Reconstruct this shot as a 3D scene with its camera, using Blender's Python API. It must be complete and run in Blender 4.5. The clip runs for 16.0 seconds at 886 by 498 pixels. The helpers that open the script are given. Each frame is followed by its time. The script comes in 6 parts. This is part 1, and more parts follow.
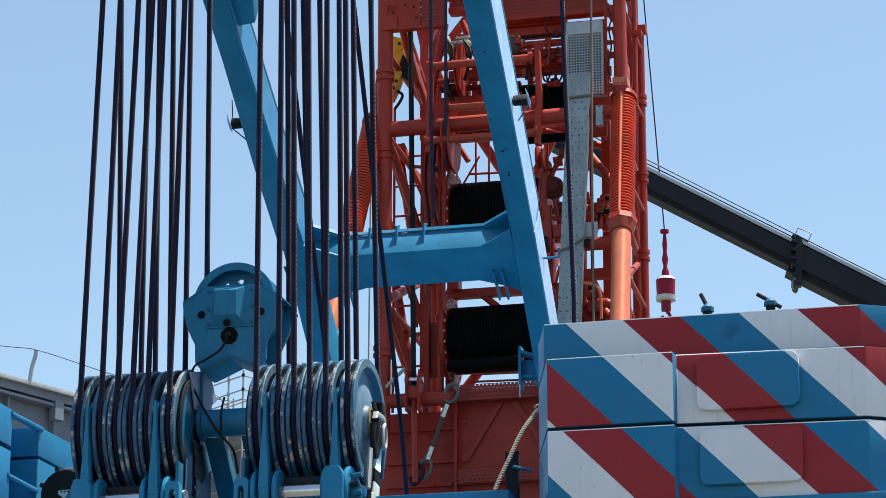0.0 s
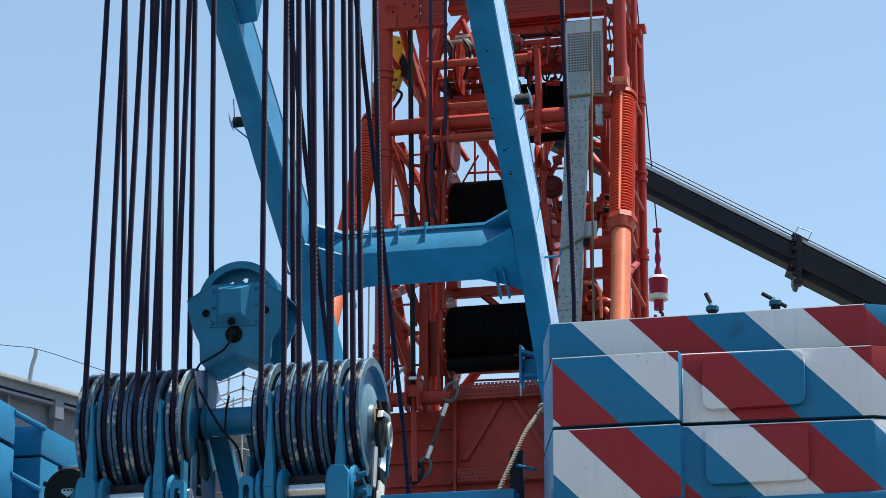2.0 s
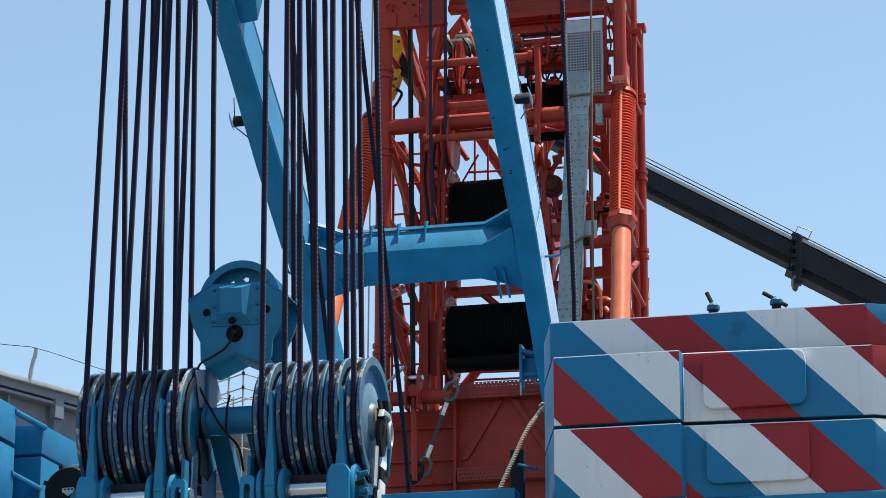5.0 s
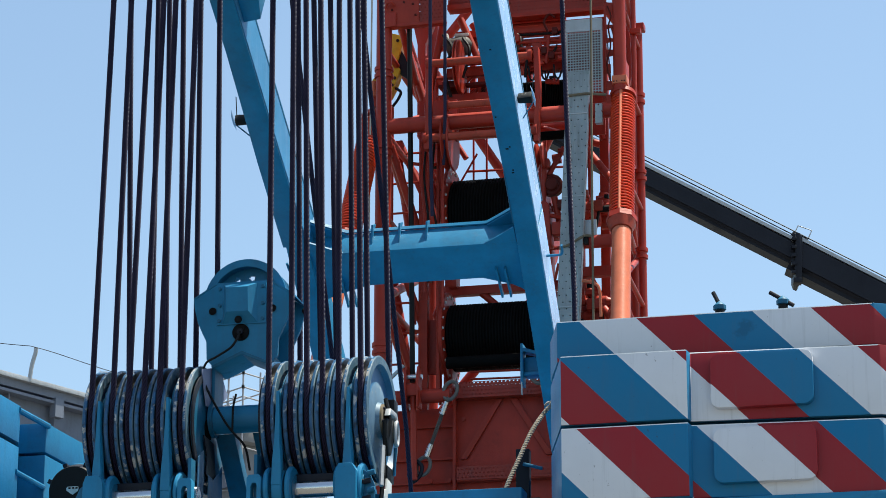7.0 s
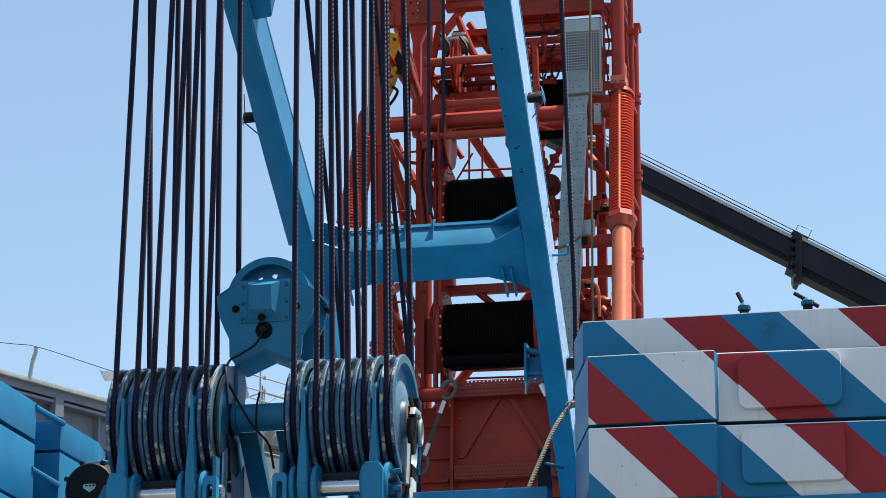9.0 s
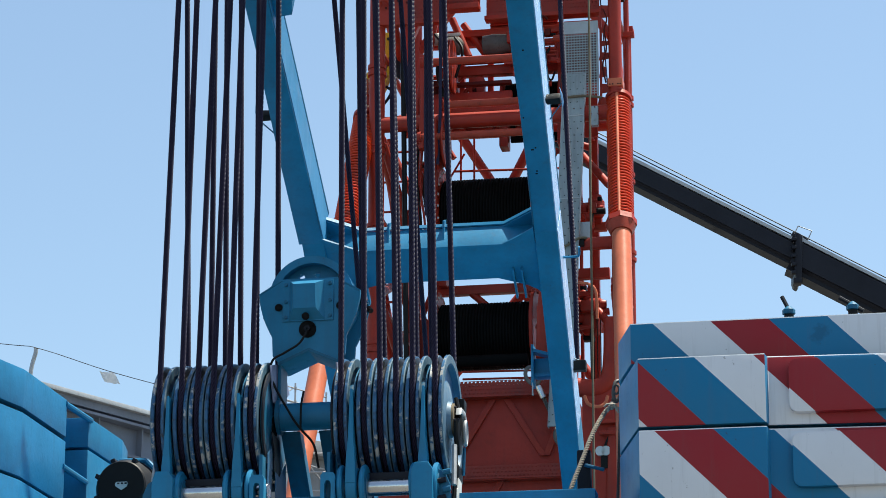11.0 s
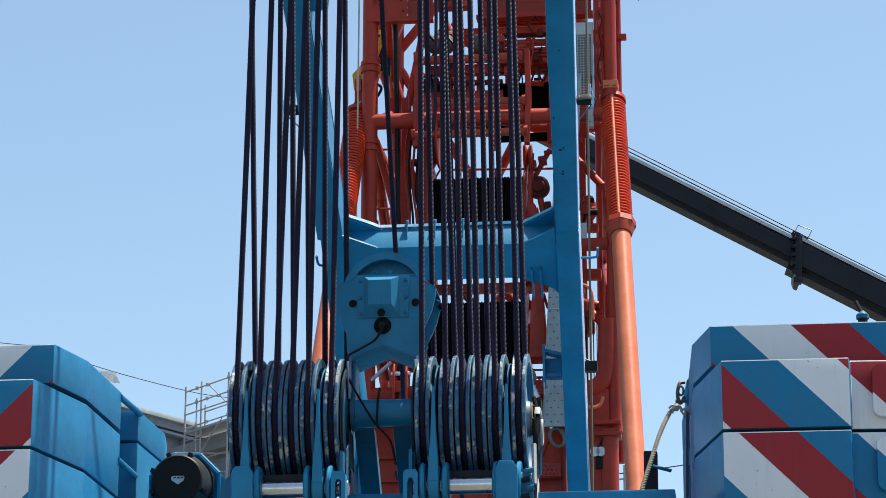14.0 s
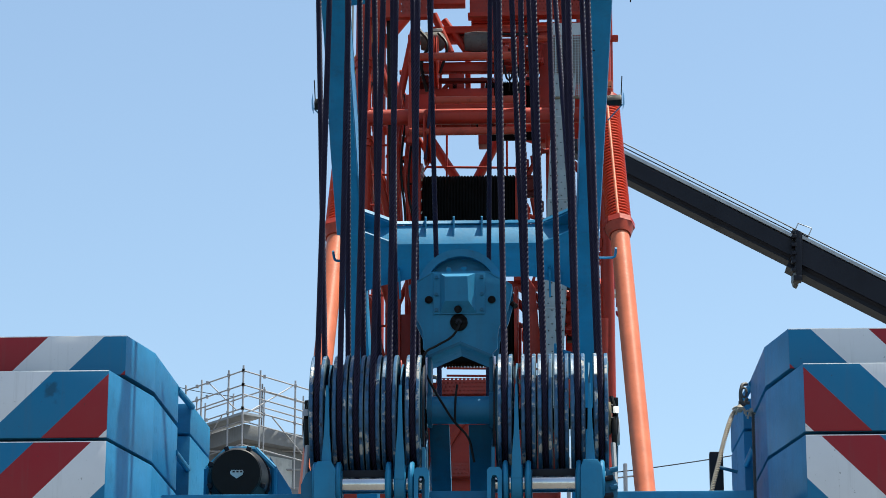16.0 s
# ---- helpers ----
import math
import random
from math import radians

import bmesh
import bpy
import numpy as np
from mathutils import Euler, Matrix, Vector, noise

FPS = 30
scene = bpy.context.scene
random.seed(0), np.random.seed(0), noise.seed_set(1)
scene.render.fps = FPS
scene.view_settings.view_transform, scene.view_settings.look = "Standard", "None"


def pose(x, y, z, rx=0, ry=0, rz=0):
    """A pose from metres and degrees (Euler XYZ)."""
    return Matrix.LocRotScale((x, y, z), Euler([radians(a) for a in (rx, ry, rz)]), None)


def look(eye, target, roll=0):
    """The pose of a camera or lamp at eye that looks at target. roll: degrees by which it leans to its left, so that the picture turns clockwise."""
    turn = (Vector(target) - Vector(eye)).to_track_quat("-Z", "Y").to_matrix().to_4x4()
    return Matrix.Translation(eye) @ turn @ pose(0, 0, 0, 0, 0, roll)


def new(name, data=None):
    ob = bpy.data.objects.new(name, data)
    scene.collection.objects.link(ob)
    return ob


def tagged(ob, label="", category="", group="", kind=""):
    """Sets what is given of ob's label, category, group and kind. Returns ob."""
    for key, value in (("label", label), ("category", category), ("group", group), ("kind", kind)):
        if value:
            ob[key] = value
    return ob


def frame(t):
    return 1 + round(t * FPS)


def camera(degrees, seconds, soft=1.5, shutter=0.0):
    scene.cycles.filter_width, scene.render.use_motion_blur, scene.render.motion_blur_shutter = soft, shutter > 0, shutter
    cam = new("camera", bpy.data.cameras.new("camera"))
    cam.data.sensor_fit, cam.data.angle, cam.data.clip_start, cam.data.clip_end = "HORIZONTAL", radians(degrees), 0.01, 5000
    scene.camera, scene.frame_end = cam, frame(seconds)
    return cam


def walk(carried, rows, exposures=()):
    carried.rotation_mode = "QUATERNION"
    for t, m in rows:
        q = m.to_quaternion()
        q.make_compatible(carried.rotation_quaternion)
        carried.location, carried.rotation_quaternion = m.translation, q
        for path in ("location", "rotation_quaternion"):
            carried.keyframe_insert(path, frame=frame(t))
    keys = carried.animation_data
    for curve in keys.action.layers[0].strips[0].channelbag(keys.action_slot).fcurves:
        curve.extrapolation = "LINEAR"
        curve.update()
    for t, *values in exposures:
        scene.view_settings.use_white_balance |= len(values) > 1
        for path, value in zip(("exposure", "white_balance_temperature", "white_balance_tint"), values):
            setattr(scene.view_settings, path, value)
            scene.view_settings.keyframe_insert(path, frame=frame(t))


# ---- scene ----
# ---- camera: stands still, tilts down by a hair ----
EYE = (0.0, -28.485, 1.6)
PAN, TILT, ROLL = -0.9695, 17.574, 0.117
cam = camera(17.148, 16.0, soft=0.65)


def aim(down):
    a, e = radians(PAN), radians(TILT - down)
    d = Vector((math.sin(a) * math.cos(e), math.cos(a) * math.cos(e), math.sin(e)))
    return look(EYE, Vector(EYE) + d * 20, ROLL)


DOWN = [(0, -0.012), (1, -0.006), (2, 0.008), (3, 0.017), (4, 0.018), (5.5, 0.026), (7, 0.037), (8, 0.048), (9, 0.052), (10.2, 0.040), (11.5, 0.027),
        (12.5, 0.036), (14, 0.046), (15, 0.054), (15.5, 0.066), (16, 0.080)]     # seconds, degrees
walk(cam, [(t, aim(d)) for t, d in DOWN],
     exposures=[(0, 0.85, 6640, 2), (16, 0.85, 6640, 2)])

# the slewing of the crane: seconds, degrees about the z axis
SLEW = [(0, -12.60), (0.5, -12.57), (1, -12.51), (1.5, -12.45), (2, -12.37), (2.5, -12.32), (3, -12.33), (3.5, -12.33),
        (4, -12.33), (5, -12.33), (6, -12.30), (6.5, -12.22), (7, -12.03), (7.5, -11.67), (8, -11.42), (8.5, -11.20), (9, -10.89),
        (9.5, -10.47), (10, -9.98), (10.5, -9.41), (11, -8.78), (11.5, -8.12), (12, -7.48), (12.5, -6.92), (13, -6.42),
        (13.5, -5.86), (14, -5.20), (14.5, -4.44), (15, -3.60), (15.5, -2.66), (16, -1.61)]

# ---- world, sun ----
SUN_EL, SUN_AZ = radians(72), radians(74)   # azimuth from +y towards +x
world = bpy.data.worlds.new("world")
scene.world = world
world.use_nodes = True
wn = world.node_tree.nodes
sky = wn.new("ShaderNodeTexSky")
sky.sky_type = "NISHITA"
sky.sun_disc = False
sky.sun_elevation, sky.sun_rotation = SUN_EL, SUN_AZ
sky.air_density, sky.dust_density, sky.ozone_density = 1.0, 1.0, 0.6
wn["Background"].inputs["Strength"].default_value = 0.11
world.node_tree.links.new(sky.outputs[0], wn["Background"].inputs["Color"])
sun_data = bpy.data.lights.new("sun", "SUN")
sun_data.energy, sun_data.angle, sun_data.color = 5.0, radians(0.5), (1.0, 0.95, 0.87)
sun = new("sun", sun_data)
sun_dir = Vector((math.sin(SUN_AZ) * math.cos(SUN_EL), math.cos(SUN_AZ) * math.cos(SUN_EL), math.sin(SUN_EL)))
sun.matrix_world = look(sun_dir * 100, (0, 0, 0))


# ---- materials ----
def nodes_of(name):
    m = bpy.data.materials.new(name)
    m.use_nodes = True
    nt = m.node_tree
    return m, nt, nt.nodes["Principled BSDF"]


def mix(nt, fac, a, b):
    n = nt.nodes.new("ShaderNodeMix")
    n.data_type = "RGBA"
    for sock, val in ((n.inputs[0], fac), (n.inputs[6], a), (n.inputs[7], b)):
        if isinstance(val, bpy.types.NodeSocket):
            nt.links.new(val, sock)
        else:
            sock.default_value = val if not isinstance(val, tuple) else (*val, 1)
    return n.outputs[2]


def calc(nt, op, a, b=0.0, c=0.0):
    n = nt.nodes.new("ShaderNodeMath")
    n.operation = op
    for sock, val in zip(n.inputs, (a, b, c)):
        if isinstance(val, bpy.types.NodeSocket):
            nt.links.new(val, sock)
        else:
            sock.default_value = val
    return n.outputs[0]


def cloud(nt, co, scale, detail=4, lo=0.35, hi=0.7, rough=0.6):
    n = nt.nodes.new("ShaderNodeTexNoise")
    n.inputs["Scale"].default_value, n.inputs["Detail"].default_value, n.inputs["Roughness"].default_value = scale, detail, rough
    nt.links.new(co, n.inputs["Vector"])
    r = nt.nodes.new("ShaderNodeMapRange")
    r.inputs[1].default_value, r.inputs[2].default_value = lo, hi
    nt.links.new(n.outputs[0], r.inputs[0])
    return r.outputs[0]


def relief(nt, b, height, strength, distance):
    n = nt.nodes.new("ShaderNodeBump")
    n.inputs["Strength"].default_value, n.inputs["Distance"].default_value = strength, distance
    nt.links.new(height, n.inputs["Height"])
    nt.links.new(n.outputs[0], b.inputs["Normal"])


def coords(nt):
    return nt.nodes.new("ShaderNodeTexCoord").outputs["Object"]


def stretched(nt, co, sx, sy, sz):
    n = nt.nodes.new("ShaderNodeMapping")
    n.inputs["Scale"].default_value = (sx, sy, sz)
    nt.links.new(co, n.inputs["Vector"])
    return n.outputs[0]


def paint(name, color, dirt=(0.05, 0.04, 0.035), amount=0.35, rough=0.45, metal=0.0, scale=3.0, streaks=0.25, chips=0.12, gloss=0.3):
    """Weathered coat: broad fading, vertical streaks of dirt, fine chips and specks."""
    m, nt, b = nodes_of(name)
    co = coords(nt)
    broad = cloud(nt, co, scale, 4, 0.3, 0.75)
    pale = tuple(min(1, c * 1.2 + 0.003) for c in color)
    base = mix(nt, broad, tuple(c * 0.86 for c in color), pale)
    run = cloud(nt, stretched(nt, co, 9, 9, 0.8), 1.6, 5, 0.5, 0.82)
    base = mix(nt, calc(nt, "MULTIPLY", run, streaks), base, dirt)
    patch = cloud(nt, co, scale * 2.3, 6, 0.55, 0.8, 0.7)
    base = mix(nt, calc(nt, "MULTIPLY", patch, amount), base, dirt)
    speck = cloud(nt, co, 42, 3, 0.68, 0.74)
    base = mix(nt, calc(nt, "MULTIPLY", speck, chips * 4 if chips < 0.25 else 1.0), base, dirt)
    nt.links.new(base, b.inputs["Base Color"])
    nt.links.new(calc(nt, "MULTIPLY_ADD", patch, 0.25, rough), b.inputs["Roughness"])
    b.inputs["Metallic"].default_value = metal
    b.inputs["Specular IOR Level"].default_value = gloss
    relief(nt, b, cloud(nt, co, 26, 5, 0.2, 0.9), 0.12, 0.01)
    return m


def striped(name, x0, ztop, sign, base, smudges=()):
    """White, maroon and blue slanting bands; x0: where a blue band turns white at height ztop."""
    m, nt, b = nodes_of(name)
    co = coords(nt)
    sep = nt.nodes.new("ShaderNodeSeparateXYZ")
    nt.links.new(co, sep.inputs[0])
    x = calc(nt, "MULTIPLY", calc(nt, "ADD", sep.outputs[0], base[0]), sign)
    z = calc(nt, "ADD", sep.outputs[2], base[2])
    u = calc(nt, "SUBTRACT", calc(nt, "SUBTRACT", x, x0), calc(nt, "MULTIPLY", calc(nt, "SUBTRACT", ztop, z), 1.0))
    ph = calc(nt, "FRACT", calc(nt, "DIVIDE", u, 1.196))
    white = (0.72, 0.73, 0.77)
    red = (0.30, 0.016, 0.024)
    blue = (0.008, 0.165, 0.338)
    col = mix(nt, calc(nt, "GREATER_THAN", ph, 0.333), white, red)
    col = mix(nt, calc(nt, "GREATER_THAN", ph, 0.664), col, blue)
    broad = cloud(nt, co, 2.2, 4, 0.3, 0.75)
    col = mix(nt, calc(nt, "MULTIPLY", broad, 0.10), col, (0.16, 0.15, 0.15))
    run = cloud(nt, stretched(nt, co, 14, 14, 0.7), 1.5, 5, 0.56, 0.8)
    col = mix(nt, calc(nt, "MULTIPLY", run, 0.22), col, (0.10, 0.09, 0.09))
    speck = cloud(nt, co, 33, 3, 0.69, 0.73)
    col = mix(nt, calc(nt, "MULTIPLY", speck, 0.5), col, (0.05, 0.04, 0.04))
    fray = calc(nt, "MULTIPLY_ADD", cloud(nt, co, 16, 4, 0.3, 0.7), 0.08, -0.04)
    for sx, sz, r, deep in smudges:
        dx, dz = calc(nt, "SUBTRACT", x, sx), calc(nt, "SUBTRACT", z, sz)
        far = calc(nt, "SQRT", calc(nt, "ADD", calc(nt, "MULTIPLY", dx, dx), calc(nt, "MULTIPLY", dz, dz)))
        near = nt.nodes.new("ShaderNodeMapRange")
        near.inputs[1].default_value, near.inputs[2].default_value = r * 1.3, r * 0.4
        nt.links.new(calc(nt, "ADD", far, fray), near.inputs[0])
        col = mix(nt, calc(nt, "MULTIPLY", near.outputs[0], deep), col, (0.012, 0.03, 0.045))
    nt.links.new(col, b.inputs["Base Color"])
    nt.links.new(calc(nt, "MULTIPLY_ADD", broad, 0.2, 0.38), b.inputs["Roughness"])
    b.inputs["Specular IOR Level"].default_value = 0.22
    relief(nt, b, cloud(nt, co, 5, 5, 0.2, 0.9), 0.06, 0.02)
    return m


BLUE = paint("blue_paint", (0.013, 0.170, 0.325), amount=0.28, rough=0.45, chips=0.08, streaks=0.22, gloss=0.3)
SIDE_BLUE = paint("glossy_blue_paint", (0.024, 0.19, 0.375), amount=0.22, rough=0.33, chips=0.08, streaks=0.2, gloss=0.2)
# flaking patches are paint; the pale tone puts sunlight into the colour
SUNLIT_PALE = paint("sunlit_pale_blue_paint", (0.34, 0.55, 0.84), dirt=(0.80, 0.77, 0.88), amount=0.9, rough=0.25, streaks=0.4, scale=2.4, gloss=0.6)
# lighter copy of the mast's blue, the sun on the flank put into it
SUNLIT_BLUE = paint("sunlit_blue_paint", (0.06, 0.27, 0.50), dirt=(0.38, 0.42, 0.58), amount=0.45, rough=0.35, streaks=0.3, scale=1.6, gloss=0.4)
BLUE_DARK = paint("darker_blue_paint", (0.010, 0.115, 0.215), amount=0.45, rough=0.45)
RED = paint("red_oxide_paint", (0.335, 0.025, 0.011), dirt=(0.05, 0.018, 0.014), amount=0.5, rough=0.45, scale=2.2, gloss=0.3)
SPRING = paint("glossy_spring_paint", (0.50, 0.036, 0.008), dirt=(0.12, 0.012, 0.006), amount=0.25, rough=0.22, gloss=0.28)
DARK_RED = paint("dark_red_paint", (0.09, 0.010, 0.006), amount=0.7, rough=0.4, scale=5, gloss=0.12)
ORANGE = paint("salmon_cylinder_paint", (0.57, 0.150, 0.075), dirt=(0.20, 0.07, 0.04), amount=0.3, rough=0.38, streaks=0.2, gloss=0.22)
ROPE = paint("greased_steel_wire", (0.024, 0.021, 0.047), dirt=(0.004, 0.004, 0.007), rough=0.5, metal=0.0, chips=0.0, gloss=0.11, scale=9, amount=0.5)
SLING = paint("bare_grey_wire", (0.12, 0.105, 0.095), dirt=(0.02, 0.017, 0.015), rough=0.4, metal=0.4, chips=0.0, gloss=0.5)
FAN = paint("patchy_black_cowl", (0.012, 0.011, 0.011), dirt=(0.05, 0.045, 0.04), amount=0.3, rough=0.5, gloss=0.25, scale=2, streaks=0.1)
BLACK = paint("black_rubber", (0.004, 0.004, 0.004), dirt=(0.008, 0.008, 0.008), rough=0.5, gloss=0.2)
DRUM = paint("dark_grooved_steel", (0.003, 0.003, 0.003), dirt=(0.006, 0.005, 0.004), rough=0.7, metal=0.0, gloss=0.05)
STEEL = paint("bright_machined_steel", (0.62, 0.62, 0.62), dirt=(0.2, 0.17, 0.13), rough=0.2, metal=1.0, amount=0.2, streaks=0.05)
ZINC = paint("galvanised_sheet", (0.40, 0.41, 0.42), dirt=(0.18, 0.17, 0.16), rough=0.5, metal=0.35, amount=0.3)
GREY = paint("grey_bridge_paint", (0.19, 0.215, 0.27), dirt=(0.09, 0.095, 0.11), rough=0.6, scale=0.6)
CONCRETE = paint("concrete", (0.25, 0.255, 0.265), rough=0.85, scale=0.5)
CHARCOAL = paint("charcoal_boom_paint", (0.009, 0.010, 0.017), dirt=(0.015, 0.015, 0.020), rough=0.5, gloss=0.22, scale=0.8)
HEMP = paint("hemp_rope", (0.44, 0.38, 0.31), rough=0.9)
OLD_HEMP = paint("weathered_fibre_rope", (0.17, 0.135, 0.09), rough=0.9, amount=0.5, scale=7)
YELLOW = paint("yellow_paint", (0.62, 0.36, 0.02), rough=0.45)
# lilac that holds the sunlight on the shield plate in its colour
LILAC = paint("sunlit_lilac_sheet", (0.20, 0.23, 0.36), rough=0.5, amount=0.4, gloss=0.3)
# white for slab edges: wear, and the sun's highlight put into the colour
EDGE = paint("worn_sunlit_edge", (0.82, 0.83, 0.85), rough=0.35, amount=0.35, scale=9, chips=0.1)
RUST = paint("rusted_guard_plate", (0.030, 0.020, 0.016), dirt=(0.035, 0.017, 0.010), amount=0.6, rough=0.8, scale=6)
# unseen slab tops, toned dark to cut the light they bounce
DARK_TOP = paint("dark_slab_top", (0.045, 0.06, 0.075), dirt=(0.09, 0.08, 0.065), amount=0.8, rough=0.85, gloss=0.1)
SHEET = paint("white_plastic_sheet", (0.85, 0.85, 0.85), rough=0.5, amount=0.1, streaks=0.05, chips=0.0)
WHITE = paint("worn_white_paint", (0.55, 0.55, 0.53), rough=0.5, amount=0.5)
MAROON = paint("maroon_paint", (0.23, 0.008, 0.03), dirt=(0.08, 0.004, 0.012), rough=0.4, gloss=0.15)


def ground_material():
    m, nt, b = nodes_of("packed_gravel")
    co = coords(nt)
    col = mix(nt, cloud(nt, co, 0.15, 6, 0.3, 0.7), (0.098, 0.095, 0.090), (0.140, 0.135, 0.128))
    col = mix(nt, cloud(nt, co, 9, 5, 0.3, 0.8), col, (0.08, 0.077, 0.072))
    nt.links.new(col, b.inputs["Base Color"])
    b.inputs["Roughness"].default_value = 0.95
    relief(nt, b, cloud(nt, co, 20, 5, 0.2, 0.9), 0.5, 0.03)
    return m


# ---- building tools ----
BASE = {}
TURNING = []


def thing(name, base, label, category, group="", turns=True):
    ob = new(name)
    ob.empty_display_size = 0.2
    ob.location = base
    BASE[ob] = Vector(base)
    tagged(ob, label, category, group)
    if turns:
        TURNING.append(ob)
    return ob


def solo(name, bm, material, base, label, category, group="", turns=True, smooth=None):
    """A thing that is one mesh; bm is in the place's own measures."""
    ob = mesh_object(name, bm, material, Vector(base), smooth)
    ob.location = base
    BASE[ob] = Vector(base)
    tagged(ob, label, category, group)
    if turns:
        TURNING.append(ob)
    return ob


def mesh_object(name, bm, material, base, smooth=None):
    bmesh.ops.translate(bm, verts=bm.verts, vec=-base)
    me = bpy.data.meshes.new(name)
    bm.to_mesh(me)
    bm.free()
    for m in material if isinstance(material, (list, tuple)) else [material]:
        me.materials.append(m)
    me.shade_smooth()
    me.set_sharp_from_angle(angle=radians(smooth or 35))
    return new(name, me)


def part(name, bm, material, parent, label=""):
    ob = mesh_object(name, bm, material, BASE[parent])
    ob.parent = parent
    BASE[ob] = BASE[parent]
    if label:
        ob["label"] = label
    return ob


def hexa(bm, lo, hi, m=None, mat=0):
    vs = [bm.verts.new((x, y, z)) for x in (lo[0], hi[0]) for y in (lo[1], hi[1]) for z in (lo[2], hi[2])]
    if m:
        for v in vs:
            v.co = m @ v.co
    for q in ((0, 1, 3, 2), (4, 6, 7, 5), (0, 4, 5, 1), (2, 3, 7, 6), (0, 2, 6, 4), (1, 5, 7, 3)):
        bm.faces.new([vs[i] for i in q]).material_index = mat
    return vs


def box(lo, hi, bevel=0.0, m=None):
    bm = bmesh.new()
    hexa(bm, lo, hi)
    if bevel:
        bmesh.ops.bevel(bm, geom=bm.edges[:], offset=bevel, segments=2, affect="EDGES", profile=0.6)
    if m:
        bmesh.ops.transform(bm, matrix=m, verts=bm.verts)
    return bm


def tube(bm, a, b, r, seg=12, r2=None, cap=True):
    a, b = Vector(a), Vector(b)
    d = (b - a).normalized()
    u = d.orthogonal().normalized()
    w = d.cross(u)
    r2 = r if r2 is None else r2
    ring = []
    for p, q in ((a, r), (b, r2)):
        ring.append([bm.verts.new(p + (u * math.cos(k * math.tau / seg) + w * math.sin(k * math.tau / seg)) * q) for k in range(seg)])
    for k in range(seg):
        bm.faces.new((ring[0][k], ring[0][(k + 1) % seg], ring[1][(k + 1) % seg], ring[1][k]))
    if cap:
        bm.faces.new(ring[0][::-1])
        bm.faces.new(ring[1])
    return bm


def rod(a, b, r, seg=12, r2=None):
    return tube(bmesh.new(), a, b, r, seg, r2)


def prism(poly, place, depth, bevel=0.0):
    """poly in (u, v), place(u, v, w) gives the point; extruded from w = depth[0] to depth[1]."""
    bm = bmesh.new()
    lo = [bm.verts.new(place(u, v, depth[0])) for u, v in poly]
    hi = [bm.verts.new(place(u, v, depth[1])) for u, v in poly]
    bm.faces.new(lo[::-1])
    bm.faces.new(hi)
    for k in range(len(poly)):
        j = (k + 1) % len(poly)
        bm.faces.new((lo[k], lo[j], hi[j], hi[k]))
    bmesh.ops.recalc_face_normals(bm, faces=bm.faces)
    if bevel:
        bmesh.ops.bevel(bm, geom=bm.edges[:], offset=bevel, segments=2, affect="EDGES", profile=0.6)
    return bm


def lathe(profile, centre, axis="x", seg=48):
    """profile: (along, radius) pairs, turned about the axis through centre."""
    bm = bmesh.new()
    c = Vector(centre)
    rings = []
    for s, r in profile:
        ring = []
        for k in range(seg):
            a = k * math.tau / seg
            p = {"x": (s, r * math.cos(a), r * math.sin(a)), "y": (r * math.cos(a), s, r * math.sin(a)),
                 "z": (r * math.cos(a), r * math.sin(a), s)}[axis]
            ring.append(bm.verts.new(c + Vector(p)))
        rings.append(ring)
    for i in range(len(rings) - 1):
        for k in range(seg):
            j = (k + 1) % seg
            bm.faces.new((rings[i][k], rings[i][j], rings[i + 1][j], rings[i + 1][k]))
    bm.faces.new(rings[0][::-1])
    bm.faces.new(rings[-1])
    bmesh.ops.recalc_face_normals(bm, faces=bm.faces)
    return bm


def sweep(bm, pts, ring_at, closed_ends=True):
    """A skin along pts; ring_at(i, length so far) gives (angle, radius) pairs."""
    pts = [Vector(p) for p in pts]
    d = (pts[1] - pts[0]).normalized()
    u = d.orthogonal().normalized()
    last, run = None, 0.0
    first = None
    for i, p in enumerate(pts):
        nd = (pts[min(i + 1, len(pts) - 1)] - pts[max(i - 1, 0)]).normalized()
        u = (u - nd * u.dot(nd)).normalized()
        w = nd.cross(u)
        if i:
            run += (p - pts[i - 1]).length
        ring = [bm.verts.new(p + (u * math.cos(a) + w * math.sin(a)) * r) for a, r in ring_at(i, run)]
        if last:
            n = len(ring)
            for k in range(n):
                bm.faces.new((last[k], last[(k + 1) % n], ring[(k + 1) % n], ring[k]))
        else:
            first = ring
        last = ring
    if closed_ends:
        bm.faces.new(first[::-1])
        bm.faces.new(last)
    return bm


def hose(pts, r, seg=8):
    return sweep(bmesh.new(), pts, lambda i, s: [(k * math.tau / seg, r) for k in range(seg)])


def cable(pts, r, lay, strands=6, step=0.012):
    """A laid wire rope: strands twisted round the line through pts."""
    fine = [Vector(pts[0])]
    for a, b in zip(pts[:-1], pts[1:]):
        a, b = Vector(a), Vector(b)
        n = max(1, round((b - a).length / step))
        fine += [a.lerp(b, (k + 1) / n) for k in range(n)]
    n = strands * 3
    return sweep(bmesh.new(), fine, lambda i, s: [(k * math.tau / n + s / lay * math.tau, r * (1.02, 1.02, 0.54)[k % 3]) for k in range(n)])


